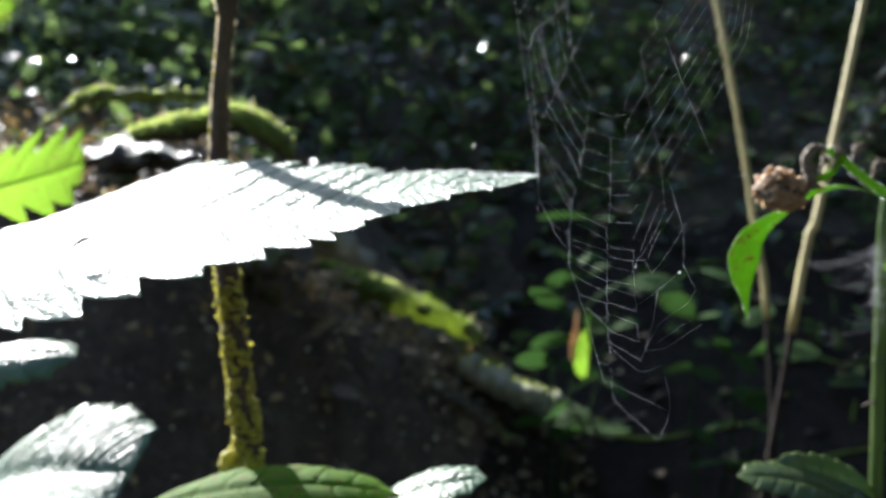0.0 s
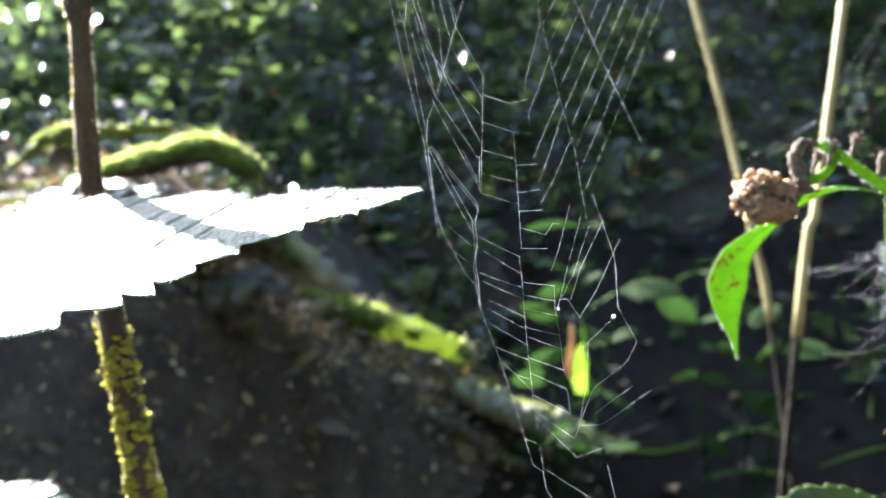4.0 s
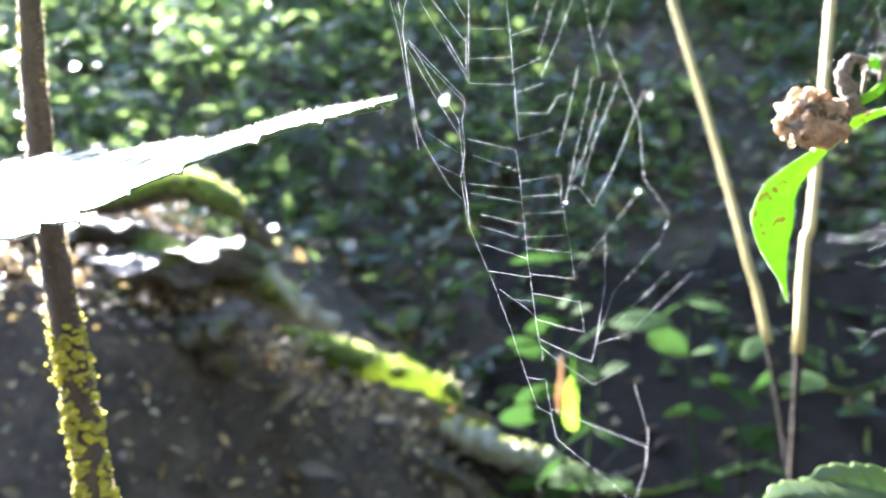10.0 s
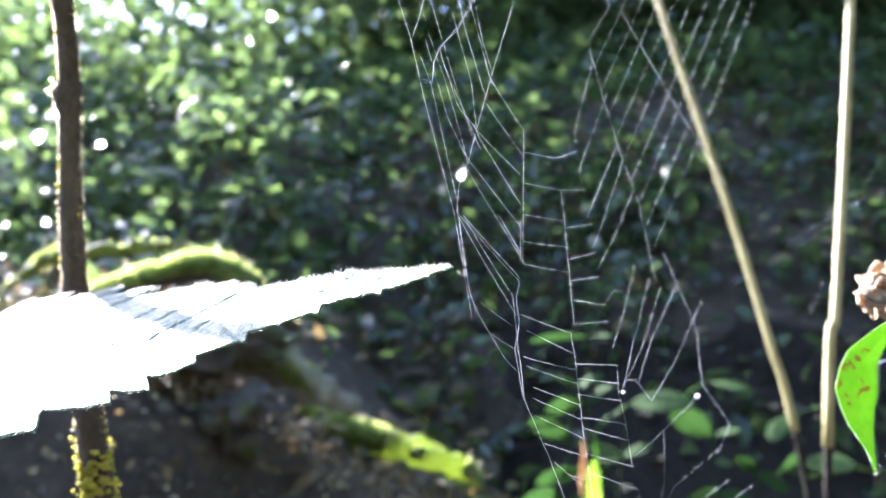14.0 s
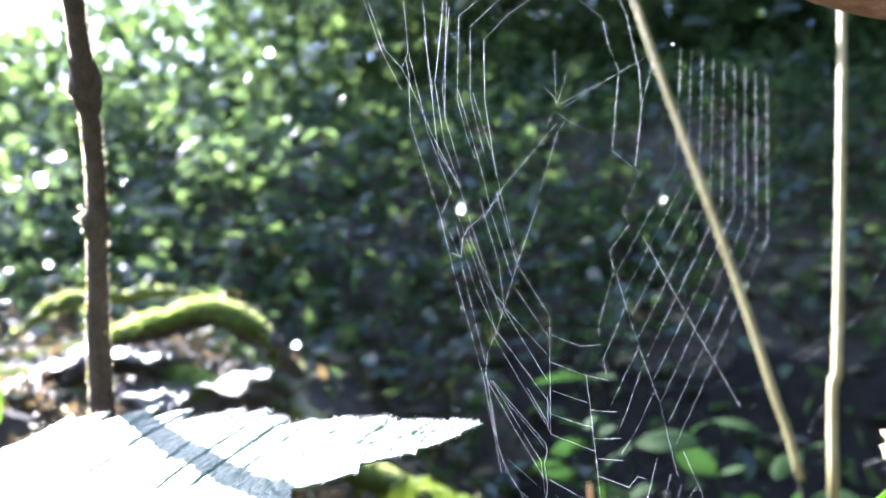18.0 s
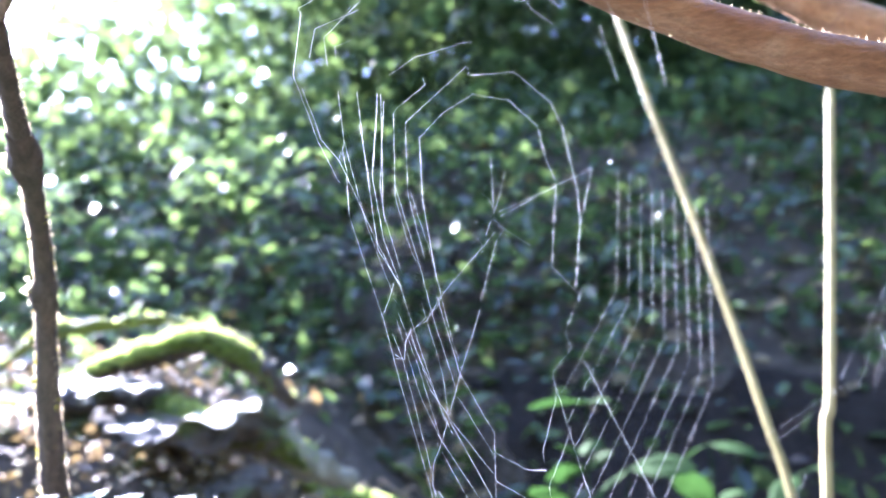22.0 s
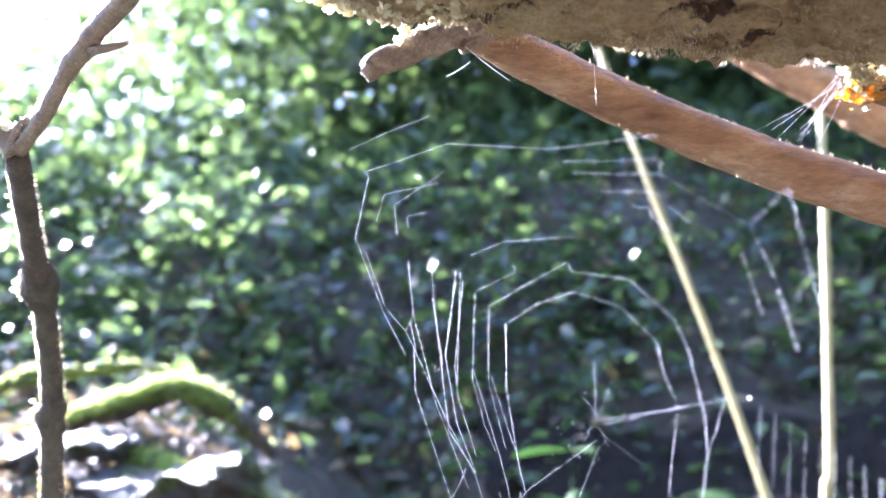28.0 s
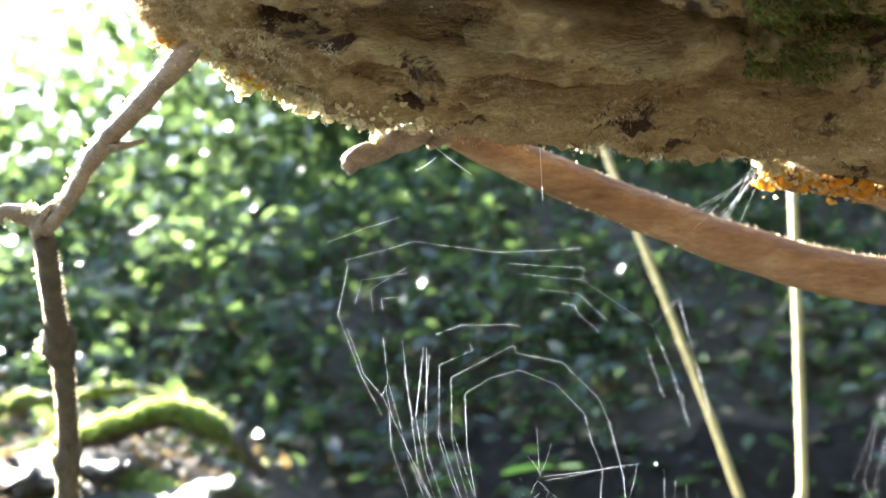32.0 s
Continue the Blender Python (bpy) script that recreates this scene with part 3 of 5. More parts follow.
    spots = [(v.co.copy(), Vector((-1 if v is row[0] else 1, -0.2, 0))) for row in grid for v in (row[0], row[-1])]
    thicken(bm, 0.00025)
    part("hanging_leaf", bm, M_LIME, sp, "bright green hanging leaf with brown spots")
    stuff_part("leaf_hairs", hairs(spots, 0.0005, 0.00003, 9), M_SILK, sp)
    regrow(sp, SPRIG_EYE, 1.5)
    return sp


sprig = build_sprig()


# ---- the torn orb web: a slightly bellied sheet, in millimetres from its hub ----
HUB, ACROSS, UPWARD, FRONT = Vector((0.3700, 1.5943, 0.6227)) * 0.1, Vector((0.6990, -0.7152, 0.0000)), Vector((-0.1991, -0.1946, 0.9605)), Vector((-0.6869, -0.6713, -0.2784))
BELLY = (0.0414, 0.1131, 0.0036, 0.1528, -0.2520, 0.1369)


def on_web(u, v):
    """The place on the web, u millimetres across and v up from the hub."""
    a, b = max(-0.35, min(0.35, u / 100)), max(-0.9, min(0.45, v / 100))
    d = sum(k * w for k, w in zip(BELLY, (1, a, b, a * a, a * b, b * b)))
    return HUB + ACROSS * (u / 1000) + UPWARD * (v / 1000) + FRONT * (d * 0.1)


def silk_line(a, b, sag, n=6):
    out = []
    for i in range(n + 1):
        f = i / n
        out.append(a.lerp(b, f) - Vector((0, 0, sag * 4 * f * (1 - f))))
    return out


def strands(web, name, radius, lines):
    """Threads between knots of the web; tiny beads of glue and dew thicken them."""
    rnd = random.Random(len(lines))
    for knots in lines:
        bm = bmesh.new()
        pts = [on_web(u, v) for u, v in knots]
        line = [pts[0]]
        for a, b in zip(pts, pts[1:]):
            n = max(5, int((a - b).length / 0.0002))
            line += silk_line(a, b, (a - b).length * 0.006 * rnd.random(), n)[1:]
        r = radius * rnd.uniform(0.24, 0.36)
        tube(bm, line, lambda s: r * (0.75 + (rnd.uniform(0.2, 0.9) if rnd.random() < 0.4 else 0.0)), 4, cap=False)
        part(name, bm, M_SILK, web)


def build_web():
    web = thing("spider_web", "torn orb web of pale sunlit silk threads", "spider web")
    strands(web, "frame_thread", 4e-05, [
        [(-24.3, -32.8), (-25.5, -40.3), (-25.8, -45.0), (-24.7, -48.4), (-23.0, -51.2), (-21.0, -54.5), (-18.9, -56.3)],
        [(-18.4, -59.8), (-14.9, -67.8), (-12.6, -73.6), (-10.7, -78.9), (-9.1, -82.5), (-6.4, -83.1)],
        [(-24.1, -46.3), (-17.9, -50.3)],
        [(-22.9, -51.1), (-17.9, -53.6)],
    ])
    strands(web, "tangled_thread", 4.8e-05, [
        [(-23.4, -33.9), (-20.0, -40.6), (-16.5, -46.3), (-16.9, -48.8), (-17.4, -52.8), (-17.7, -56.5), (-18.3, -59.4)],
        [(-23.4, -33.9), (-14.6, -43.7), (-14.7, -44.9), (-15.9, -46.5), (-16.1, -49.4), (-17.7, -52.8), (-17.7, -55.8), (-18.1, -59.8)],
        [(-16.1, -47.2), (-16.4, -50.4), (-18.3, -53.4), (-18.4, -57.2), (-18.4, -59.8)],
        [(-11.9, -36.8), (-13.5, -41.8)],
        [(-15.8, -35.5), (-13.3, -40.5)],
    ])
    strands(web, "rung", 4e-05, [
        [(-15.5, -48.9), (-6.3, -51.9)],
        [(-14.9, -51.1), (-6.6, -54.4)],
        [(-16.9, -54.5), (-6.6, -56.4)],
        [(-16.6, -55.8), (-6.8, -58.1)],
        [(-15.8, -58.6), (-7.1, -60.7)],
        [(-16.2, -60.1), (-7.2, -62.5)],
        [(-16.3, -62.4), (-7.3, -64.8)],
        [(-15.5, -66.0), (-7.3, -67.0)],
        [(-14.0, -68.3), (-7.7, -71.3)],
        [(-10.9, -69.7), (-7.2, -69.8)],
    ])
    strands(web, "spoke", 4e-05, [
        [(-6.4, -51.9), (-6.5, -53.1), (-6.4, -54.5), (-6.5, -55.6), (-6.8, -58.1), (-7.0, -60.7), (-7.1, -62.2), (-7.3, -64.8), (-7.3, -66.8), (-7.3, -68.8), (-7.3, -71.5), (-7.3, -74.2), (-6.9, -75.2), (-6.9, -76.9)],
        [(0.7, -55.8), (0.3, -59.0), (0.6, -62.5), (0.7, -64.4), (0.7, -67.2)],
        [(1.1, -69.8), (1.3, -73.1)],
    ])
    strands(web, "rung", 4e-05, [
        [(-6.5, -55.6), (0.7, -55.8)],
        [(-6.6, -57.4), (0.4, -57.9)],
        [(-7.0, -59.4), (0.6, -59.9)],
        [(-7.1, -62.2), (0.5, -62.5)],
        [(-7.3, -63.5), (0.7, -64.4)],
        [(-7.3, -66.6), (0.9, -67.3)],
        [(-7.3, -68.9), (1.1, -69.8)],
        [(-7.4, -72.0), (1.3, -73.1)],
        [(-7.3, -74.3), (1.8, -76.3)],
        [(-7.0, -75.3), (2.0, -78.8)],
    ])
    strands(web, "spiral_thread", 3.2e-05, [
        [(0.5, -53.8), (3.4, -49.6), (6.2, -44.8)],
        [(0.9, -58.8), (1.6, -57.6), (3.3, -57.4), (5.4, -59.7), (9.6, -55.6), (14.7, -49.4)],
        [(1.1, -58.5), (3.6, -53.9), (8.0, -46.5)],
        [(1.5, -57.9), (5.2, -53.9), (9.5, -47.5)],
        [(4.0, -57.4), (6.6, -53.3), (12.1, -47.1)],
        [(10.7, -43.8), (13.5, -51.9), (13.1, -57.9)],
        [(12.3, -58.9), (6.6, -62.8), (1.3, -66.1)],
        [(13.1, -57.6), (16.0, -61.5), (14.1, -64.0), (6.8, -68.7), (3.0, -74.3), (1.9, -76.2)],
        [(6.6, -62.8), (5.6, -68.0), (3.1, -74.0)],
        [(6.7, -71.9), (14.8, -66.8)],
        [(8.1, -73.0), (17.7, -66.9)],
        [(3.0, -74.3), (8.1, -73.0)],
        [(2.2, -78.6), (8.3, -75.8)],
    ])
    strands(web, "frame_thread", 4e-05, [
        [(-10.8, -79.1), (-6.8, -79.1), (-6.5, -82.5), (-6.5, -83.3), (-6.0, -85.7)],
        [(-6.3, -82.4), (2.7, -83.3), (9.2, -83.8)],
        [(-6.0, -85.7), (3.3, -88.7), (6.7, -89.8), (8.8, -86.1), (9.8, -82.6), (8.4, -77.8)],
    ])
    strands(web, "frame_thread", 4e-05, [
        [(-24.4, -34.0), (-25.7, -44.2), (-25.2, -48.4)],
        [(-24.3, -33.6), (-14.7, -44.4)],
        [(-24.4, -34.0), (-20.9, -41.5), (-16.5, -49.0)],
        [(-23.7, -10.4), (-23.1, -14.4), (-23.9, -31.2)],
        [(-24.6, -13.5), (-22.8, -14.5), (-21.3, -11.9), (-19.2, -10.4), (-15.3, -9.8), (-11.2, -7.1)],
        [(-24.2, -7.3), (-21.8, -5.4), (-20.0, -3.6)],
    ])
    strands(web, "spiral_thread", 4e-05, [
        [(-11.5, -17.7), (-7.8, -25.5)],
        [(-13.3, -20.6), (-8.9, -28.6)],
        [(-16.5, -23.3), (-10.0, -31.0)],
        [(-16.6, -23.6), (-11.3, -34.5)],
        [(-19.4, -26.8), (-12.2, -37.3)],
        [(-20.7, -26.9), (-13.6, -40.9)],
        [(-11.7, -6.9), (-11.5, -18.4)],
        [(-15.3, -7.0), (-15.2, -17.3), (-16.5, -23.2)],
        [(-19.8, -11.8), (-16.6, -25.9)],
        [(-20.9, -7.7), (-20.1, -15.7), (-19.6, -27.2)],
    ])
    strands(web, "spoke", 4e-05, [
        [(-7.6, -25.5), (-13.1, -42.1)],
        [(-3.4, -34.3), (-3.8, -38.1), (-4.3, -41.3), (-4.6, -42.8), (-4.7, -44.4), (-5.2, -47.7), (-5.6, -50.7)],
        [(-4.1, -10.0), (-11.5, -17.7), (-16.5, -23.3), (-19.3, -26.5), (-22.8, -29.7), (-24.6, -33.1)],
    ])
    strands(web, "rung", 4e-05, [
        [(-8.2, -28.4), (-3.0, -30.4), (0.7, -30.4)],
        [(-9.9, -32.0), (-3.4, -34.3), (0.7, -35.1)],
        [(-10.7, -36.1), (-3.8, -38.1)],
        [(-4.2, -38.9), (0.7, -39.2)],
        [(-12.2, -39.4), (-4.3, -41.3)],
        [(-4.6, -42.8), (0.5, -42.6)],
        [(-13.1, -42.3), (-4.7, -44.4)],
        [(-4.8, -45.4), (0.4, -45.4)],
        [(-5.2, -47.7), (0.3, -48.8), (2.2, -47.3), (3.5, -47.4)],
        [(-5.6, -50.7), (0.5, -50.7)],
    ])
    strands(web, "spiral_thread", 3.2e-05, [
        [(0.7, -29.3), (0.9, -28.1), (5.8, -21.4), (5.9, -18.9), (10.0, -16.3), (9.6, -14.5), (14.2, -10.0)],
        [(0.4, -34.2), (0.5, -32.3), (4.2, -28.4), (7.2, -25.0)],
        [(0.1, -38.3), (3.7, -34.5), (7.0, -31.3)],
        [(0.2, -41.9), (2.5, -39.3), (7.4, -33.0)],
        [(0.1, -44.6), (3.8, -41.3), (8.1, -36.6)],
        [(6.0, -21.0), (6.5, -26.9), (7.2, -32.0), (8.5, -37.9), (9.0, -46.8)],
        [(11.6, -17.9), (15.5, -28.1), (20.2, -38.4)],
    ])
    strands(web, "spiral_thread", 2.2e-05, [
        [(6.2, -21.7), (18.7, -11.2), (23.2, 1.0)],
        [(6.6, -24.5), (19.9, -12.6), (24.4, 0.1)],
        [(7.0, -27.3), (21.2, -13.9), (25.6, -0.7)],
        [(7.4, -30.0), (22.4, -15.2), (26.8, -1.5)],
        [(7.8, -32.7), (23.6, -16.5), (27.9, -2.3)],
        [(8.3, -35.3), (24.8, -17.8), (29.0, -3.1)],
        [(8.7, -37.9), (25.9, -19.0), (30.1, -3.8)],
        [(9.2, -40.5), (27.0, -20.2), (31.1, -4.6)],
        [(9.7, -43.0), (28.1, -21.3), (32.2, -5.3)],
    ])
    strands(web, "frame_thread", 4e-05, [
        [(-24.3, 27.0), (-24.4, 21.9), (-24.6, 19.3), (-22.5, 15.5), (-22.1, 13.1), (-24.6, 7.5), (-24.8, -2.6), (-24.7, -7.9), (-25.4, -16.6), (-25.2, -33.2), (-26.5, -48.6)],
        [(-22.5, 15.5), (-20.1, 17.3), (-17.6, 24.1)],
        [(-20.1, 17.3), (-20.6, 13.4), (-21.6, 5.2), (-20.7, -6.3)],
    ])
    strands(web, "spiral_thread", 4e-05, [
        [(-14.1, 22.6), (-17.2, 13.9), (-20.9, 1.5), (-18.5, -4.3)],
        [(-10.5, 21.0), (-17.0, 11.3), (-19.0, 2.6), (-18.5, -4.3)],
        [(-9.9, 20.7), (-17.2, 6.3), (-17.5, -2.0)],
        [(-22.1, 13.1), (-20.7, 3.2), (-18.7, -4.7)],
        [(-13.1, 8.6), (-13.3, -2.4), (-13.8, -10.4), (-13.2, -19.9)],
        [(-10.5, 7.7), (-10.4, -2.4), (-11.2, -12.6), (-10.9, -17.1)],
        [(-19.6, -10.8), (-18.9, -19.4), (-16.4, -23.1)],
        [(-18.7, -4.7), (-18.4, -15.3), (-17.5, -24.6)],
        [(-21.8, -8.6), (-21.6, -19.9), (-19.6, -26.9)],
    ])
    strands(web, "spoke", 2.6e-05, [
        [(2.5, -1.3), (-10.5, -6.8), (-12.3, -8.3), (-19.6, -10.8), (-21.4, -12.2), (-22.8, -14.5), (-24.6, -14.1)],
        [(4.2, 0.3), (16.0, 1.6)],
        [(2.5, -2.1), (-0.3, -5.3), (-3.5, -8.9)],
        [(3.7, -0.8), (7.8, -4.1)],
        [(5.5, 7.6), (3.4, 1.3)],
        [(3.4, 1.3), (3.2, 2.4), (2.2, 3.7)],
        [(3.3, 0.9), (4.9, 2.5), (7.1, 5.1)],
        [(3.0, 0.2), (4.2, -1.1), (3.1, -2.0)],
        [(2.2, -0.0), (0.7, -1.3)],
    ])
    strands(web, "spiral_thread", 4.4e-05, [
        [(-21.0, 40.0), (-12.7, 39.8)],
        [(-12.7, 39.8), (-5.8, 39.3)],
        [(-19.1, 36.6), (-4.9, 35.5), (8.1, 30.4), (20.9, 27.5)],
        [(-19.1, 36.6), (-18.8, 35.8), (-25.1, 29.2), (-25.1, 26.9), (-25.3, 19.2), (-24.1, 12.5)],
        [(-20.6, 30.0), (-17.4, 33.0), (-8.4, 31.7)],
        [(-17.8, 27.7), (-16.4, 31.3), (-6.7, 32.7)],
        [(-15.6, 27.9), (-15.1, 29.4), (-11.5, 28.9)],
        [(-7.2, 22.3), (-1.9, 22.6), (6.5, 21.0), (8.1, 20.4)],
        [(-7.2, 15.9), (-0.7, 17.1), (6.0, 18.3), (6.0, 17.2), (12.9, 14.9), (16.7, 10.0), (17.3, 7.1), (17.0, 0.5)],
        [(-5.6, 13.3), (-0.2, 14.7), (5.6, 15.0), (10.8, 12.4), (13.9, 8.3), (13.7, 5.2), (14.2, 1.6)],
        [(-8.6, 18.0), (-1.5, 18.9), (-1.6, 19.9)],
    ])
    strands(web, "spiral_thread", 4e-05, [
        [(-8.6, 18.0), (-13.8, 7.6), (-14.2, 1.7), (-13.8, -1.7)],
        [(-7.2, 15.9), (-11.2, 7.1), (-11.9, -1.6)],
        [(-5.6, 13.3), (-8.7, 5.8), (-10.8, -5.0)],
        [(-10.8, 20.2), (-16.7, 11.7)],
        [(-15.8, 18.8), (-18.0, 10.2)],
        [(-9.8, 19.7), (-16.0, 9.8), (-17.5, 4.9)],
        [(-21.1, 16.3), (-22.1, 12.0)],
    ])
    strands(web, "spiral_thread", 4e-05, [
        [(9.6, 28.5), (20.6, 25.2), (19.9, 23.9), (10.4, 27.0)],
        [(19.9, 23.9), (27.2, 16.9), (31.7, 19.2)],
        [(12.9, 24.3), (18.6, 22.5), (21.5, 18.6)],
        [(15.8, 21.9), (17.6, 21.2), (17.6, 20.3), (19.9, 17.5)],
        [(27.2, 16.9), (27.9, 12.8), (28.5, 8.3)],
        [(31.6, 18.9), (31.2, 6.5)],
        [(25.7, 14.7), (25.9, 9.0)],
        [(28.0, 10.9), (28.2, 5.3)],
        [(17.0, 0.5), (16.1, -3.4), (13.1, -9.8)],
        [(19.8, 1.8), (16.1, -3.4)],
        [(14.2, 1.6), (10.2, -7.1), (13.3, -10.5)],
        [(4.2, 0.9), (14.5, 1.4), (19.8, 1.8)],
    ])
    # two drops that hold the sun, and the knotted hub
    rnd = random.Random(3)
    for u, v, r in [(1.0, -58.9, 0.0002), (12.2, -58.9, 0.00025), (22.3, 1.7, 0.00015)]:
        bm = bmesh.new()
        lump(bm, on_web(u, v), r, u, 0.15, 2)
        part("dew_drop", bm, M_SILK, web, "bright dew drop")
    bm = bmesh.new()
    for _ in range(30):
        a = rnd.uniform(0, 6.28)
        q = rnd.uniform(0.2, 5) * (0.5 + abs(math.sin(a)) * 1.3)
        lump(bm, on_web(math.cos(a) * q, math.sin(a) * q), rnd.uniform(0.00002, 0.00005), q, 0.3, 1)
    part("hub_debris", bm, M_SILK, web, "specks of debris round the hub")


build_web()


# ---- green upright stem at the side, and loose cobweb on it ----
def build_side_stem():
    st = thing("green_stem", "upright grey-green stem with a leaf node", "stem")
    bm = bmesh.new()
    tube(bm, bend([(0.118, 0.22, -0.42), (0.118, 0.22, -0.06), (0.1181, 0.22, -0.015), (0.1184, 0.22, 0.015), (0.119, 0.22, 0.024)], 60), lambda s: 0.0018 - 0.0004 * s, 12, 0.1, 200)
    part("stalk", bm, M_UNDER, st)
    bm = bmesh.new()
    tube(bm, bend([(0.118, 0.22, -0.028), (0.1165, 0.219, -0.0275), (0.1135, 0.218, -0.0285)], 8), 0.0004, 6)
    part("dry_thorn", bm, M_STEM, st)
    rnd = random.Random(4)
    bm = bmesh.new()
    for _ in range(70):
        c = Vector((0.1168 + rnd.gauss(0, 0.0008), 0.2185 + rnd.gauss(0, 0.0008), rnd.uniform(-0.004, 0.012)))
        d = Vector((rnd.gauss(-0.8, 0.6), rnd.gauss(-0.3, 0.6), rnd.gauss(0, 0.8))).normalized()
        tube(bm, [c, c + d * rnd.uniform(0.001, 0.003)], 0.00002, 4)
    part("silk_fluff", bm, M_SILK, st, "white silky fluff")
    cob = thing("cobweb", "loose fine cobweb between sprig and stem", "spider web")
    for k in range(26):
        a = Vector((0.1165 - rnd.uniform(0, 0.002), 0.2185, rnd.uniform(-0.012, 0.012)))
        b = Vector((rnd.uniform(0.088, 0.104), rnd.uniform(0.182, 0.2), a.z + rnd.uniform(-0.010, 0.002)))
        bm = bmesh.new()
        tube(bm, silk_line(a, b, rnd.uniform(0, 0.002), 8), 0.000008, 4, cap=False)
        part("thread", bm, M_SILK, cob)
    for a, b in (((0.104, 0.19, 0.048), (0.0845, 0.18, 0.0246)), ((0.104, 0.19, 0.044), (0.0872, 0.18, 0.0243)), ((0.0995, 0.186, 0.0455), (0.1, 0.186, 0.03)), ((0.0925, 0.183, 0.033), (0.0915, 0.181, 0.0262)), ((0.0845, 0.18, 0.0246), (0.0722, 0.18, 0.0190)), ((0.0772, 0.18, 0.0130), (0.0745, 0.183, 0.0078))):
        for k in range(2):
            j = Vector((rnd.gauss(0, 0.001), 0, rnd.gauss(0, 0.001)))
            bm = bmesh.new()
            tube(bm, silk_line(Vector(a), Vector(b) + j, 0.0004 * k, 8), 0.000005, 4, cap=False)
            part("thread", bm, M_SILK, cob)
    return st, cob


SIDE_STEM, COBWEB = build_side_stem()
regrow(SIDE_STEM, Vector((0.0088, 0.0055, 0.0001)), 1.37)
regrow(COBWEB, SPRIG_EYE, 1.5)


# ---- the dead stem with yellow lichen, and its forked top ----
def stem_radius(s):
    return interp([(0, 0.0046), (0.4, 0.0038), (0.62, 0.0032), (0.8, 0.0024), (1, 0.0018)], s)


def build_stem():
    stem = thing("dead_stem", "dark dead upright stem crusted with yellow lichen", "stem")
    line = bend([(-0.04, 0.30, -0.42), (-0.049, 0.281, -0.12), (-0.0537, 0.2778, -0.078), (-0.0584, 0.2755, -0.042), (-0.063, 0.2733, -0.011), (-0.0668, 0.2695, 0.021), (-0.0650, 0.258, 0.052), (-0.0572, 0.236, 0.0865), (-0.0418, 0.186, 0.1125)], 200)
    bm = bmesh.new()
    tube(bm, line, stem_radius, 16, 0.18, 300)
    part("stalk", bm, M_STEM, stem)
    rnd = random.Random(5)
    zlist = [q.z for q in line]

    def crust(z0, z1, n, big, side=None):
        bm = bmesh.new()
        for _ in range(n):
            z = rnd.uniform(z0, z1)
            k = min(range(len(zlist)), key=lambda i: abs(zlist[i] - z))
            a = rnd.uniform(0, 6.28) if side is None else rnd.gauss(side, 0.5)
            if side is None and noise.noise(Vector((math.cos(a) * 1.2, math.sin(a) * 1.2, z * 160))) < -0.08:
                continue
            rad = stem_radius(k / 200)
            c = line[k] + Vector((math.cos(a), math.sin(a), rnd.uniform(-0.3, 0.3))) * rad
            lump(bm, c, rnd.uniform(0.0004, 0.0011) * big, rnd.random() * 9, 0.6, 1, (1, 1, 0.8))
        part("lichen_crust", bm, M_LICHEN, stem, "crumbly yellow lichen")

    crust(-0.026, -0.004, 330, 1.25)
    crust(-0.05, -0.026, 420, 1.4)
    crust(-0.072, -0.046, 420, 1.6)
    crust(-0.006, 0.10, 130, 0.7, 2.8)
    crust(-0.003, 0.10, 50, 0.5, 0.2)
    for z, r in ((0.099, 0.0030), (0.0775, 0.0028)):
        k = min(range(len(zlist)), key=lambda i: abs(zlist[i] - z))
        bm = bmesh.new()
        tube(bm, line[k - 3 : k + 4], lambda f: r * (0.8 + 0.3 * math.sin(math.pi * f) ** 2), 16, 0.4, 420)
        part("node", bm, M_STEM, stem, "knobbly leaf scar")
        spots = [(line[k] + Vector((-r * rnd.uniform(0.8, 1.4), rnd.gauss(0, 0.0008), rnd.gauss(0, 0.0011))), (-1, 0, rnd.gauss(0, 0.6))) for _ in range(60)]
        stuff_part("scar_rim", flakes(spots, 0.0009, 5), M_CRUMB, stem, "pale torn scar rim")
    # thin bark peeling off along the sunlit edge
    edge = [line[k] + Vector((-0.8, -0.1, 0)) * stem_radius(k / 200) for k in range(20, 199)]
    bm = bmesh.new()
    flap(bm, edge, (-1, 0.25, 0), lambda f: 0.0009 + 0.0004 * noise.noise(Vector((f * 40, 1, 2))) + 0.0002 * noise.noise(Vector((f * 160, 5, 2))), 1)
    part("peeling_bark", bm, M_FUZZ, stem, "pale peeling bark edge")
    bm = bmesh.new()
    flap(bm, [line[k] + Vector((0.85, 0.2, 0)) * stem_radius(k / 200) for k in range(40, 195)], (1, 0.3, 0), lambda f: max(0.0001, 0.0001 + 0.0005 * noise.noise(Vector((f * 50, 8, 2)))), 2)
    part("peeling_bark", bm, M_FUZZ, stem, "pale peeling bark edge")
    spots = []
    for _ in range(300):
        k = rnd.randint(0, 178)
        spots.append((edge[k] + Vector((rnd.gauss(-0.0005, 0.0003), rnd.gauss(0, 0.0006), 0)), (-1, 0.1, 0)))
    stuff_part("bark_flake", flakes(spots, 0.0005, 3), M_CRUMB, stem, "pale crumbs of bark")
    spots = []
    for _ in range(420):
        k = min(range(len(zlist)), key=lambda i: abs(zlist[i] - rnd.uniform(-0.068, 0.0)))
        side = -1 if rnd.random() < 0.75 else 1
        spots.append((line[k] + Vector((side * rnd.uniform(0.7, 1.1), rnd.gauss(0, 0.4), 0)) * 0.0040, (side, 0.1, 0)))
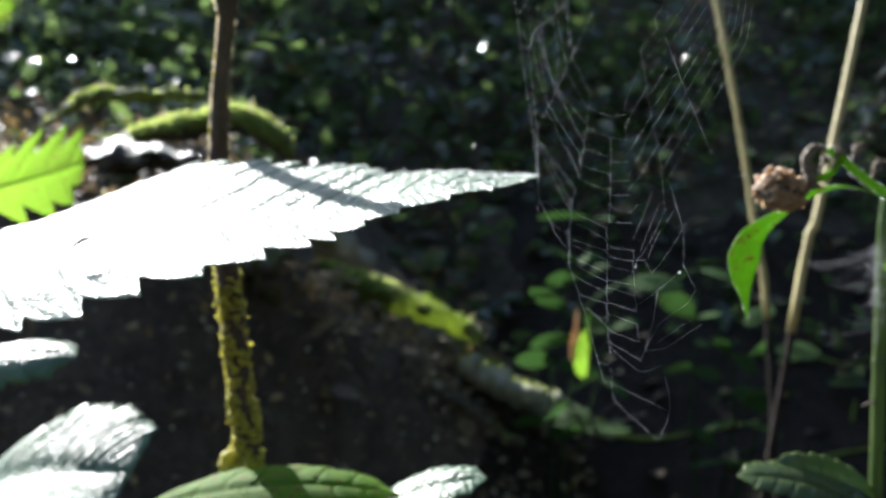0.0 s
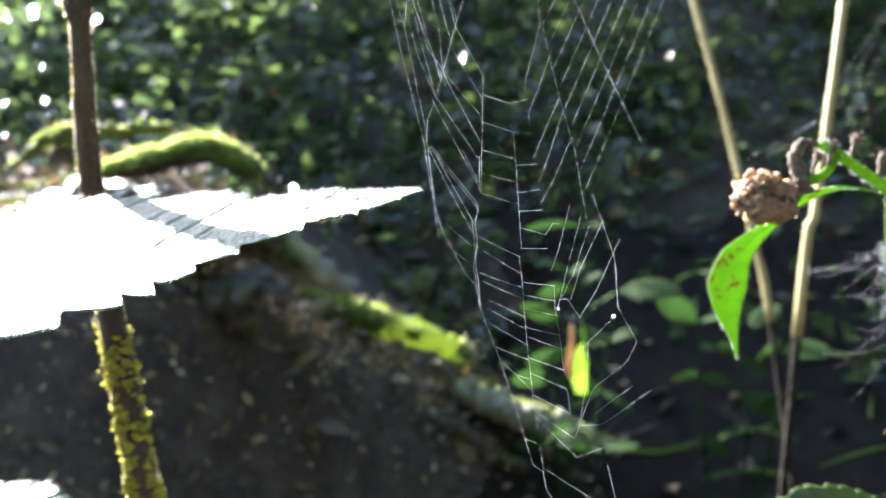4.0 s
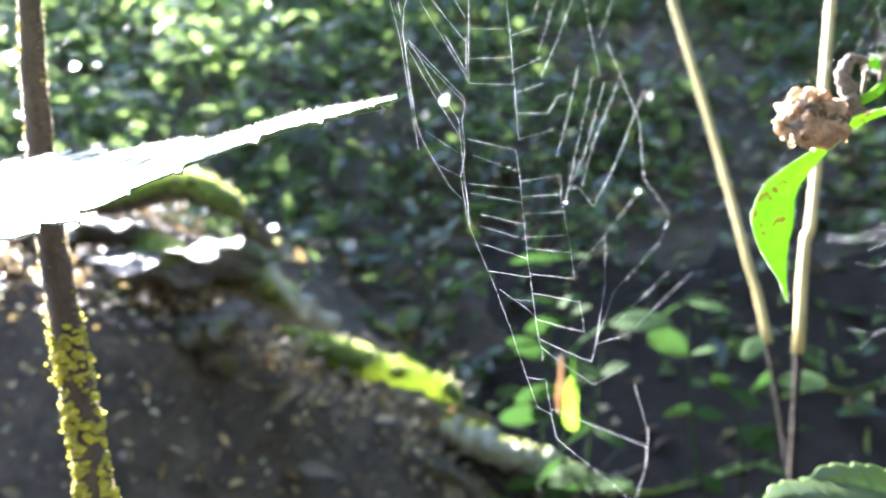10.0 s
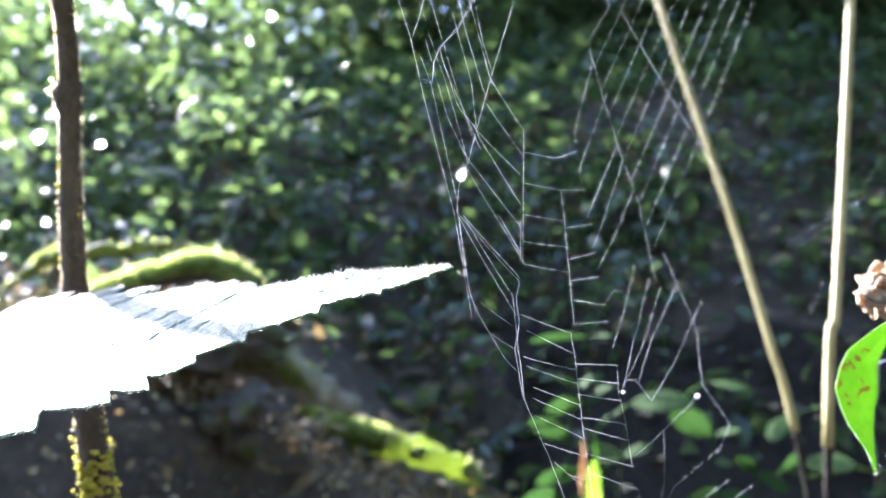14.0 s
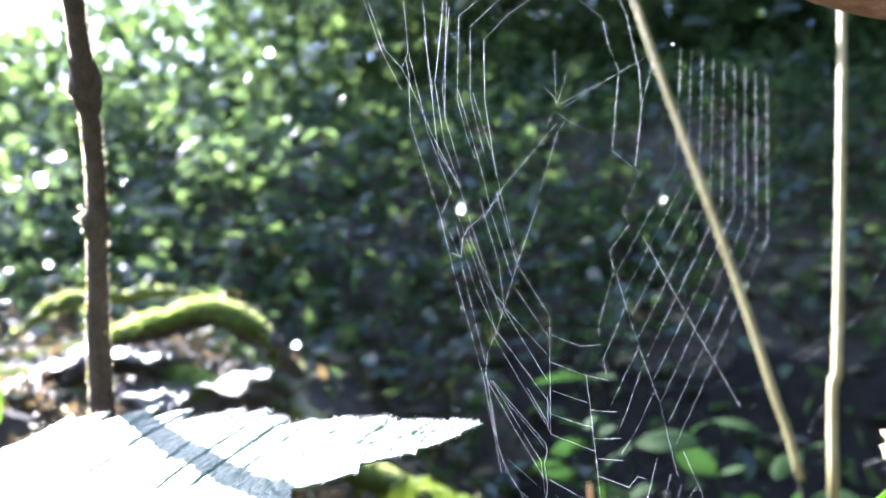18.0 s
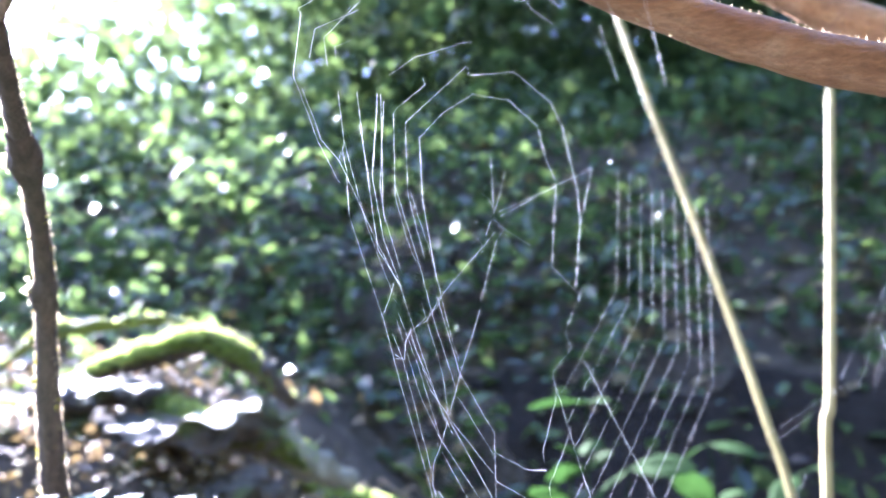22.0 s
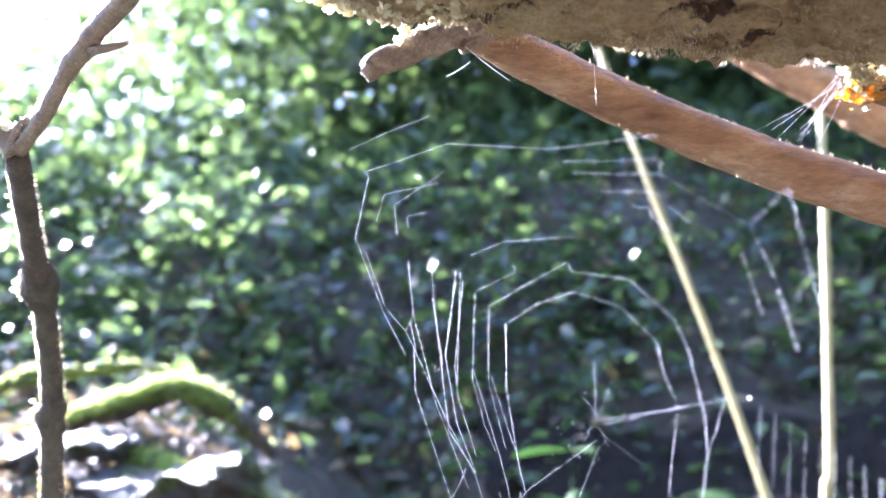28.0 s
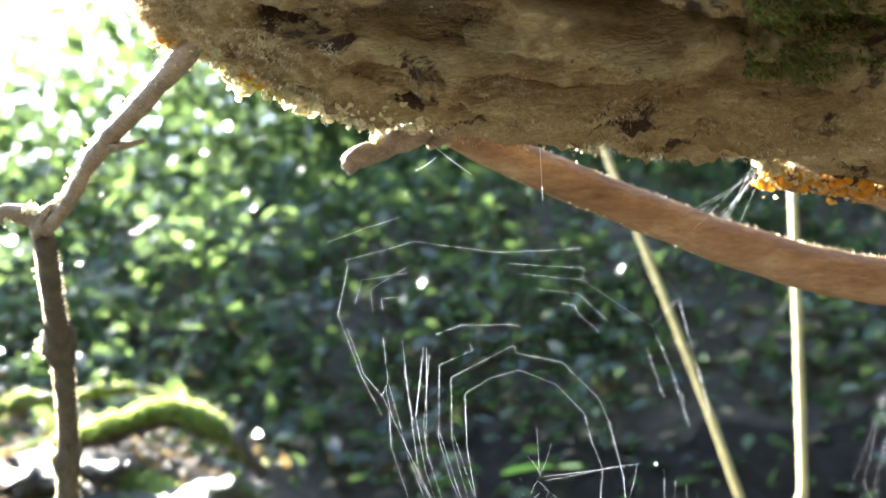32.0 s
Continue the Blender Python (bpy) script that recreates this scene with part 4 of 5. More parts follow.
    stuff_part("lichen_scale", flakes(spots, 0.0008, 4), M_LICHEN, stem, "bright yellow lichen scales")
    bm = bmesh.new()
    for c in ((-0.056, -0.064), (-0.0605, -0.063), (-0.050, -0.068)):
        lump(bm, (c[0], 0.274, c[1]), 0.0042, c[0] * 500, 0.5, 3)
    part("swollen_base", bm, M_LICHEN, stem, "lichen-covered knot")
    spots = []
    for _ in range(6000):
        k = rnd.randint(70, 198)
        a = rnd.gauss(2.6, 0.6) if rnd.random() < 0.7 else rnd.gauss(0.1, 0.5)
        d = Vector((math.cos(a), math.sin(a), rnd.gauss(0, 0.2)))
        spots.append((line[k] + d * stem_radius(k / 200), d))
    stuff_part("bark_hairs", hairs(spots, 0.0007, 0.00010, 3), M_FUZZ, stem, "pale ragged bark fibres")
    twig = bend([(-0.0415, 0.1855, 0.1125), (-0.036, 0.182, 0.1165), (-0.029, 0.176, 0.1225), (-0.0185, 0.168, 0.1275), (-0.008, 0.157, 0.1300), (-0.002, 0.153, 0.135)], 60)
    bm = bmesh.new()
    tube(bm, twig, lambda s: 0.0011 + 0.0009 * s, 12, 0.25, 320)
    part("side_twig", bm, M_TWIG, stem)
    spots = []
    for _ in range(4500):
        k = rnd.randint(0, 59)
        d = Vector((rnd.gauss(-0.6, 0.4), rnd.gauss(0.5, 0.3), rnd.gauss(0.6, 0.5))).normalized()
        spots.append((twig[k] + d * (0.0011 + 0.0009 * k / 60), d))
    stuff_part("bark_hairs", hairs(spots, 0.0010, 0.00014, 5), M_FUZZ, stem, "pale ragged bark fibres")
    bm = bmesh.new()
    rim = [twig[k] + Vector((-0.5, -0.1, 0.5)) * (0.0011 + 0.0009 * k / 60) for k in range(61)]
    flap(bm, rim, (-0.65, 0.2, 0.75), lambda f: 0.0016 + 0.0006 * noise.noise(Vector((f * 14, 4, 2))) + 0.0003 * noise.noise(Vector((f * 50, 4, 7))), 3)
    part("peeling_bark", bm, M_FUZZ, stem, "pale peeling bark edge")
    spots = [(rnd.choice(rim) + Vector((rnd.gauss(-0.0006, 0.0005), 0, rnd.gauss(0.0006, 0.0005))), (-0.6, 0, 0.7)) for _ in range(130)]
    stuff_part("bark_flake", flakes(spots, 0.0006, 6), M_CRUMB, stem, "pale crumbs of bark")
    bm = bmesh.new()
    tube(bm, bend([(-0.0415, 0.186, 0.1125), (-0.044, 0.1855, 0.1155), (-0.0475, 0.185, 0.1168), (-0.0505, 0.185, 0.1155)], 14), lambda s: 0.0022 - 0.001 * s, 10, 0.3, 400)
    tube(bm, bend([(-0.0425, 0.185, 0.1135), (-0.040, 0.184, 0.1165), (-0.0375, 0.184, 0.1178)], 8), lambda s: 0.001 - 0.0004 * s, 8, 0.3, 400)
    part("broken_fork", bm, M_TWIG, stem)
    spots = [(Vector((rnd.uniform(-0.0515, -0.039), 0.185 + rnd.gauss(0, 0.001), 0.116 + rnd.gauss(0, 0.0010))), (rnd.gauss(-0.5, 0.6), 0, 1)) for _ in range(90)]
    stuff_part("fork_flake", flakes(spots, 0.0009, 8), M_CRUMB, stem, "pale torn bark on the broken fork")
    bm = bmesh.new()
    tube(bm, [twig[28] + Vector((0, 0, -0.002)), twig[28] + Vector((0.006, -0.001, -0.0015))], lambda s: 0.0008 - 0.0004 * s, 8)
    part("spur", bm, M_TWIG, stem)
    return stem


dead_stem = build_stem()


# ---- dry straw stalks behind the web ----
def build_stalk(points, r, label):
    t = thing("dry_stalk", label, "stalk", group="dry stalks")
    line = bend(points, 90)
    cut = max(3, sum(q.z < -0.018 for q in line))
    bm = bmesh.new()
    tube(bm, line[cut - 1 :], lambda s: r * (1 - 0.2 * s), 14, 0.10, 90)
    part("stalk", bm, M_STRAW, t)
    # lower stalk gets a dark colour in place of the shade there
    bm = bmesh.new()
    tube(bm, line[: cut + 1], r * 0.8, 14, 0.14, 90)
    part("shaded_base", bm, M_SHADE_BROWN, t, "stalk base coloured dark for shade")
    rnd = random.Random(len(label))
    for k in (48, 57, 66, 76):
        bm = bmesh.new()
        for _ in range(7):
            a = rnd.uniform(0, 6.28)
            lump(bm, line[k] + Vector((math.cos(a) * r * 0.8, math.sin(a) * r * 0.8, rnd.uniform(-0.004, 0.004))), r * 0.4, rnd.random() * 9, 0.4, 1, (1, 1, 1.6))
        part("node", bm, M_STRAW, t)


build_stalk([(0.275, 0.63, -0.42), (0.245, 0.63, -0.04), (0.2345, 0.63, 0.035), (0.216, 0.63, 0.135), (0.185, 0.63, 0.279), (0.165, 0.63, 0.38), (0.14, 0.63, 0.5), (0.1, 0.63, 0.7)], 0.0026, "pale dry leaning straw stalk")
build_stalk([(0.165, 0.53, -0.42), (0.2235, 0.53, -0.01), (0.2345, 0.53, 0.043), (0.2455, 0.53, 0.10), (0.262, 0.53, 0.19), (0.2735, 0.53, 0.255), (0.292, 0.53, 0.36), (0.325, 0.53, 0.55)], 0.0027, "pale dry upright straw stalk")


# ---- rotten log above, and the bare branches under it ----
LOG_LINE = bend([(-0.014, 0.152, 0.147), (0.004, 0.151, 0.1425), (0.03, 0.149, 0.137), (0.06, 0.148, 0.1345), (0.1, 0.147, 0.1285), (0.18, 0.15, 0.113), (0.3, 0.16, 0.09)], 300)
CAVITIES = ((95, -1.03, 19, 0.07, 0.5), (136, -0.85, 22, 0.09, 0.55), (160, -0.9, 12, 0.05, 0.35), (103, -0.93, 15, 0.07, 0.34), (104, -1.47, 12, 0.06, 0.36), (140, -1.0, 14, 0.06, 0.24), (172, -1.22, 16, 0.07, 0.26), (122, -1.12, 5, 0.04, 0.14), (66, -1.62, 12, 0.1, 0.28), (80, -1.72, 10, 0.06, 0.25), (88, -1.25, 8, 0.05, 0.16), (190, -0.95, 20, 0.1, 0.3), (130, -1.42, 4, 0.03, 0.12), (152, -1.5, 4, 0.03, 0.12), (150, -0.88, 22, 0.05, 0.25))


def log_radius(s):
    base = interp([(0, 0.009), (0.03, 0.0165), (0.09, 0.0215), (0.15, 0.0255), (0.3, 0.0275), (1, 0.034)], s)
    return base * interp([(0, 1.0), (0.027, 0.93), (0.053, 0.80), (0.083, 0.73), (0.117, 0.69), (0.167, 0.71), (0.217, 0.81), (0.267, 0.865), (0.333, 0.91), (0.433, 0.965), (0.567, 0.96), (0.7, 1.02), (1, 1.1)], s)


def log_skin(i, a):
    """A place on the log's ragged skin and its outward direction."""
    k = min(int(i), 299)
    c = LOG_LINE[k].lerp(LOG_LINE[k + 1], i - k)
    d = (LOG_LINE[min(k + 1, 300)] - LOG_LINE[max(k - 1, 0)]).normalized()
    s = d.cross(Vector((0, 0, 1))).normalized()
    w = s * math.cos(a) + s.cross(d) * math.sin(a)
    r = log_radius(i / 300)
    q = c + w * r
    along, round_ = i * 0.11, a * 2.2
    fib = noise.noise(Vector((along * 0.5, round_ * 3.2, 1))) * 0.08 + noise.noise(Vector((along * 1.6, round_ * 8, 5))) * 0.06 + noise.noise(Vector((along * 3.5, round_ * 16, 8))) * 0.03
    fine = noise.noise(q * 500) * 0.03 + noise.noise(q * 1300) * 0.02
    big = noise.noise(q * 60) * 0.08
    pit = noise.noise(Vector((along * 0.22, round_ * 1.5, 9)))
    hole = -0.45 * min(0.5, max(0.0, pit - 0.3) / 0.25)
    turn = (a + math.pi) % (2 * math.pi) - math.pi
    for ci, ca, cl, cw, depth in CAVITIES:
        e = ((i - ci) / cl) ** 2 + ((turn - ca + 0.004 * (i - ci)) / cw) ** 2 + 0.5 * noise.noise(q * 300)
        if e < 1:
            hole -= depth * (1 - max(0, e)) ** 0.6
    return c + w * r * (1 + fib + fine + big + hole), w


def build_log():
    log = thing("rotten_log", "fallen rotten log with pale crumbly underside and moss", "log")
    rings = [q / 2 for q in range(400)] + list(range(200, 301, 2))
    n, m = len(rings) - 1, 400
    verts = [log_skin(i, 2 * math.pi * k / m)[0] for i in rings for k in range(m)]
    faces = [(i * m + k, i * m + (k + 1) % m, (i + 1) * m + (k + 1) % m, (i + 1) * m + k) for i in range(n) for k in range(m)]
    faces += [tuple(range(m - 1, -1, -1)), tuple(range(n * m, n * m + m))]
    me = bpy.data.meshes.new("trunk")
    me.from_pydata(verts, [], faces)
    me.materials.append(M_LOG)
    for p in me.polygons:
        p.use_smooth = True
    ob = new("trunk", me)
    ob.parent = log
    rnd = random.Random(21)
    spots = []
    for _ in range(60000):
        i, a = rnd.random() ** 1.3 * 205, rnd.uniform(-2.4, -0.6)
        p, w = log_skin(i, a)
        if noise.noise(Vector((i * 0.06, a * 5, 2))) > -0.3 - 0.4 * (i < 40):
            spots.append((p, w))
    stuff_part("mould_fuzz", hairs(spots, 0.0008, 0.00005, 6), M_FUZZ, log, "pale fuzzy mould fibres")
    spots = []
    for _ in range(16000):
        i, a = rnd.uniform(130, 215), rnd.uniform(-1.12, -0.4)
        p, w = log_skin(i, a)
        if noise.noise(Vector((i * 0.03, a * 2.0, 3))) > 0.12 - 0.012 * (i - 140) - 0.9 * (a + 0.95):
            spots.append((p, w))
    stuff_part("moss_patch", hairs(spots, 0.0016, 0.00018, 7), M_MOSS_SHADED, log, "green moss, coloured dull for shade")
    # glowing resin beads and lichen crumbs on the sunlit torn rim
    for i, count, mat, name in ((4, 60, M_CRUMB, "lichen_crumb"), (10, 40, M_RESIN, "resin_bead"), (16, 60, M_CRUMB, "lichen_crumb"), (24, 50, M_RESIN, "resin_bead"), (31, 80, M_CRUMB, "lichen_crumb"), (38, 90, M_CRUMB, "lichen_crumb"), (46, 90, M_CRUMB, "lichen_crumb"), (54, 60, M_LICHEN, "lichen_crumb"), (62, 80, M_CRUMB, "lichen_crumb"), (72, 60, M_CRUMB, "lichen_crumb")):
        bm = bmesh.new()
        for _ in range(count):
            p, w = log_skin(max(0, i + rnd.randint(-5, 5)), rnd.gauss(-2.2, 0.16))
            lump(bm, p + w * rnd.uniform(-0.0004, 0.0016), rnd.uniform(0.0002, 0.0008), rnd.random() * 9, 0.7, 1, (1.3, 0.8, 0.9))
        tagged(part(name, bm, mat, log, "orange resin beads" if mat is M_RESIN else "crumbly yellowish lichen"), kind="stuff")
    for lo, hi, count, size, mat, label in ((0, 12, 220, 0.0009, M_CRUMB, "pale torn rim of bark"), (6, 34, 260, 0.0008, M_RESIN, "orange glowing rot on the rim"), (12, 30, 220, 0.0009, M_CRUMB, "pale torn rim of bark"), (30, 52, 420, 0.0010, M_CRUMB, "pale torn rim of bark"), (34, 60, 200, 0.0008, M_LICHEN, "yellow crumbs on the rim"), (50, 84, 420, 0.0011, M_CRUMB, "pale torn rim of bark"), (120, 200, 60, 0.0006, M_CRUMB, "pale crumbs under the rim")):
        spots = []
        for _ in range(count):
            p, w = log_skin(rnd.uniform(lo, hi), rnd.gauss(-2.25, 0.2))
            if noise.noise(p * 170 + Vector((0, 0, 7))) < -0.05 and rnd.random() < 0.9:
                continue
            spots.append((p + w * (rnd.uniform(-0.0002, 0.0012) + 0.002 * max(0, noise.noise(p * 260))), w + Vector((rnd.gauss(0, 0.5), 0, -0.2))))
        stuff_part("torn_rim", flakes(spots, size, lo + 9), mat, log, label)
    for k in range(22):
        p, w = log_skin(40 + 2 * k, -2.12 + rnd.gauss(0, 0.12))
        p += w * rnd.uniform(0.0004, 0.0018)
        bm = bmesh.new()
        tube(bm, bend([p, p + Vector((0.004, 0.001, 0.0002)), p + Vector((rnd.uniform(0.007, 0.012), 0.001, rnd.uniform(-0.002, 0.001)))], 8), lambda s: 0.0006 - 0.0004 * s, 6, 0.5, 900)
        part("splinter", bm, M_CRUMB, log, "torn pale wood splinter")
    bm = bmesh.new()
    tube(bm, bend([(0.0305, 0.166, 0.1205), (0.0245, 0.169, 0.1187), (0.019, 0.170, 0.1168), (0.0136, 0.170, 0.1152), (0.0142, 0.1702, 0.1135)], 24), lambda s: 0.0027 - 0.0013 * s, 10, 0.4, 500)
    tube(bm, bend([(0.032, 0.168, 0.1195), (0.0285, 0.169, 0.1172), (0.0265, 0.169, 0.1160)], 10), lambda s: 0.0018 - 0.001 * s, 8, 0.4, 500)
    part("broken_stub", bm, M_TWIG, log, "broken bark stub")
    # a sunlit torn plate under the edge, and orange rot
    spots = []
    for _ in range(150):
        p, w = log_skin(rnd.uniform(79, 99), rnd.gauss(-1.78, 0.1))
        spots.append((p + w * rnd.uniform(0.0, 0.0012), Vector((1, rnd.gauss(0, 0.3), rnd.gauss(0, 0.2)))))
    stuff_part("torn_plate", flakes(spots, 0.0007, 37, 2.2), M_CRUMB, log, "pale torn plate of wood in the sun")
    for ci, ca, count in ((50, -1.86, 60), (16, -1.95, 40), (24, -2.0, 30)):
        bm = bmesh.new()
        for _ in range(count):
            p, w = log_skin(max(0, ci + rnd.gauss(0, 3.5)), rnd.gauss(ca, 0.09))
            lump(bm, p + w * rnd.uniform(0, 0.0006), rnd.uniform(0.0002, 0.0006), rnd.random() * 9, 0.6, 1)
        tagged(part("rot_beads", bm, M_RESIN, log, "orange rotting wood beads"), kind="stuff")
    spots = [(Vector((0.0136, 0.170, 0.1150)).lerp(Vector((0.0255, 0.1685, 0.1205)), rnd.random()) + Vector((0, rnd.gauss(0, 0.0008), rnd.gauss(0.0006, 0.0005))), (-0.6, 0.2, 0.7)) for _ in range(120)]
    stuff_part("torn_rim", flakes(spots, 0.0008, 31), M_CRUMB, log, "pale torn edge of the stub")


build_log()


def build_bracket():
    br = thing("bracket_fungus", "small orange bracket fungus lit through by the sun", "fungus")
    rnd = random.Random(11)
    bm = bmesh.new()
    for _ in range(34):
        f = rnd.random()
        c = Vector((0.0785, 0.166, 0.1050)).lerp(Vector((0.096, 0.164, 0.0995)), f) + Vector((rnd.gauss(0, 0.0008), rnd.gauss(0, 0.0012), rnd.gauss(0, 0.0012 * (1 - 0.5 * f))))
        lump(bm, c, rnd.uniform(0.0004, 0.0011), rnd.random() * 9, 0.6, 1)
    tagged(part("cap", bm, M_RESIN, br, "glowing orange crumbly cap"), kind="stuff")
    bm = bmesh.new()
    for _ in range(50):
        c = Vector((0.079 + abs(rnd.gauss(0, 0.002)), 0.1645, 0.1060 + rnd.gauss(0, 0.0014)))
        lump(bm, c, rnd.uniform(0.0003, 0.0008), rnd.random() * 9, 0.5, 1)
    tagged(part("lichen_crumb", bm, M_CRUMB, br, "pale yellow crumbs"), kind="stuff")
    bm = bmesh.new()
    tube(bm, bend([(0.0815, 0.168, 0.1058), (0.088, 0.1675, 0.1035), (0.097, 0.166, 0.1005), (0.108, 0.164, 0.099)], 20), lambda f: 0.0022 - 0.0008 * f, 10, 0.35, 400)
    part("body", bm, M_BARK, br, "brown woody body of the bracket")
    spots = []
    for _ in range(260):
        f = rnd.random()
        spots.append((Vector((0.0785, 0.1655, 0.1052)).lerp(Vector((0.097, 0.1635, 0.0998)), f) + Vector((0, 0, rnd.gauss(0, 0.0014 * (1 - 0.4 * f)))), (rnd.gauss(0, 1), 0, rnd.gauss(0, 1))))
    stuff_part("crumb_crust", flakes(spots[:80], 0.0008, 3), M_RESIN, br, "glowing orange crust")
    stuff_part("crumb_crust", flakes(spots[80:], 0.0009, 5), M_CRUMB, br, "pale glowing crumbs")
    for k in range(12):
        a = Vector((0.0785, 0.166, 0.1060)) + Vector((0, 0, rnd.gauss(0, 0.001)))
        b = Vector((0.067 + rnd.uniform(0, 0.01), 0.172, 0.0985 + rnd.uniform(0, 0.004)))
        bm = bmesh.new()
        tube(bm, silk_line(a, b, 0.0002, 4), 0.000012, 4, cap=False)
        part("silk_thread", bm, M_SILK, br)


build_bracket()


def build_branch(name, label, points, r0, r1):
    br = thing(name, label, "branch")
    line = bend(points, 110)
    bm = bmesh.new()
    tube(bm, line, lambda s: r0 + (r1 - r0) * s, 24, 0.07, 150)
    part("limb", bm, M_BARK, br)
    rnd = random.Random(6)
    bm = bmesh.new()
    for _ in range(140):
        k = rnd.randint(10, 100)
        a = rnd.gauss(1.0, 0.45)
        c = line[k] + Vector((0, math.cos(a), math.sin(a))) * (r0 + (r1 - r0) * k / 110)
        lump(bm, c, rnd.uniform(0.0002, 0.0006), rnd.random() * 9, 0.5, 1)
    tagged(part("bark_wart", bm, M_CRUMB, br, "small pale bark warts"), kind="stuff")
    spots = []
    for _ in range(5000):
        k = rnd.randint(5, 109)
        a = rnd.gauss(1.0, 0.5)
        d = Vector((0, math.cos(a), math.sin(a)))
        spots.append((line[k] + d * (r0 + (r1 - r0) * k / 110), d))
    rim = [line[k] + Vector((0, -0.05, 0.97)) * (r0 + (r1 - r0) * k / 110) for k in range(4, 109)]
    bm = bmesh.new()
    flap(bm, rim, (-0.1, 0.3, 1), lambda f: max(0.0001, 0.0002 + 0.0010 * noise.noise(Vector((f * 34, 4, 2)))), 5)
    part("bark_ridge", bm, M_FUZZ, br, "pale flaking ridge of bark")
    low = [line[k] + Vector((0, 0, -0.97)) * (r0 + (r1 - r0) * k / 110) for k in range(4, 50)]
    scales = [(rnd.choice(rim), (0, 0.2, 1)) for _ in range(110)] + [(rnd.choice(low), (-0.6, 0.1, -0.8)) for _ in range(60)]
    stuff_part("bark_flake", flakes(scales, 0.0007, 8), M_CRUMB, br, "small pale flakes of bark")
    stuff_part("bark_fuzz", hairs(spots, 0.0010, 0.00008, 8), M_FUZZ, br, "pale fine bark fuzz")


build_branch("bare_branch", "smooth red-brown bare branch under the log", [(0.018, 0.17, 0.130), (0.036, 0.179, 0.1205), (0.067, 0.187, 0.1065), (0.098, 0.187, 0.0925), (0.13, 0.188, 0.086), (0.2, 0.19, 0.07)], 0.0031, 0.0050)
build_branch("bare_branch", "blurred brown branch further back", [(0.08, 0.29, 0.207), (0.1245, 0.3, 0.184), (0.141, 0.3, 0.172), (0.157, 0.3, 0.161), (0.172, 0.3, 0.151), (0.25, 0.3, 0.11)], 0.005, 0.008)
for a, b in (((0.0432, 0.16, 0.1105), (0.0425, 0.16, 0.1018)), ((0.027, 0.168, 0.116), (0.033, 0.168, 0.110)), ((0.024, 0.168, 0.1115), (0.0275, 0.168, 0.1135))):
    loose = thing("silk_thread", "single loose silk thread under the log", "spider web", group="loose threads")
    bm = bmesh.new()
    tube(bm, silk_line(Vector(a), Vector(b), 0.0002, 5), 0.000035, 5)
    part("strand", bm, M_SILK, loose)


# ---- mossy roots and rock on the bank ----
def build_root(label, points, r, mossy, bark=None, span=(-9, 9), name="mossy_root"):
    """A crooked root; moss grows in broken cushions on its upper side between the two places in span."""
    t = thing(name, label, "root", group="mossy roots")
    line = bend(points, 140)
    line = [q + Vector((0, noise.noise(q * 16), noise.noise(q * 16 + Vector((5, 0, 0))))) * 0.008 for q in line]
    size = lambda s: r * (0.5 + 0.6 * math.sin(math.pi * min(1, s * 0.85 + 0.12))) * (1 + 0.35 * noise.noise(Vector((s * 16, r * 900, 0))))
    bm = bmesh.new()
    tube(bm, line, size, 28, 0.5, 45)
    part("limb", bm, bark or M_ROOT, t)
    rnd = random.Random(len(label))
    spots = []
    while len(spots) < mossy:
        k = rnd.randint(0, 140)
        a = rnd.uniform(-0.5, 3.4)
        d = Vector((rnd.gauss(0, 0.15), -math.cos(a), math.sin(a))).normalized()
        p = line[k] + d * size(k / 140)
        grown = noise.noise(p * 11) + 0.7 * noise.noise(p * 34) - 0.9 * max(0, span[0] - p.x, p.x - span[1]) / 0.05
        if grown > -0.22 or rnd.random() < 0.002:
            spots.append((p + d * rnd.uniform(-0.2, 0.5) * r * max(0, grown), d))
    dry = [(p, d + Vector((rnd.gauss(0, 0.7), 0, 0))) for p, d in rnd.sample(spots, len(spots) // 60)]
    stuff_part("dry_strand", hairs(dry, 0.018, 0.0008, 4, Vector((0.3, -0.3, 0))), M_CRUMB, t, "pale dry strands in the moss")
    stuff_part("moss", hairs(spots, 0.0065, 0.0020, 3, Vector((0, -0.2, 0.2))), M_MOSS, t, "bright yellow-green moss")


build_root("thin mossy root above the wet rocks", [(-0.56, 1.10, 0.165), (-0.49, 1.07, 0.2), (-0.45, 1.06, 0.213), (-0.38, 1.06, 0.217), (-0.33, 1.06, 0.216), (-0.285, 1.06, 0.205)], 0.007, 5500, M_MOSS_SHADED, span=(-0.45, -0.24))
build_root("moss in strips over a dark root on the bank", [(-0.39, 0.99, 0.140), (-0.311, 0.97, 0.160), (-0.26, 0.97, 0.169), (-0.222, 0.975, 0.160), (-0.196, 0.99, 0.144), (-0.16, 1.03, 0.10)], 0.013, 8000, span=(-0.36, -0.205))
build_root("lumpy root with broken moss and wet bark", [(-0.285, 0.925, 0.093), (-0.257, 0.92, 0.083), (-0.212, 0.92, 0.071), (-0.168, 0.92, 0.062), (-0.13, 0.92, 0.040), (-0.088, 0.96, 0.014)], 0.019, 9000, M_STICK, span=(-0.3, -0.08))
build_root("bright green moss along a low sloping root", [(-0.16, 1.06, 0.005), (-0.121, 1.08, -0.017), (-0.087, 1.08, -0.028), (-0.046, 1.08, -0.040), (0.008, 1.08, -0.058), (0.043, 1.08, -0.085)], 0.0155, 14000, M_MOSS, span=(-0.14, 0.06))
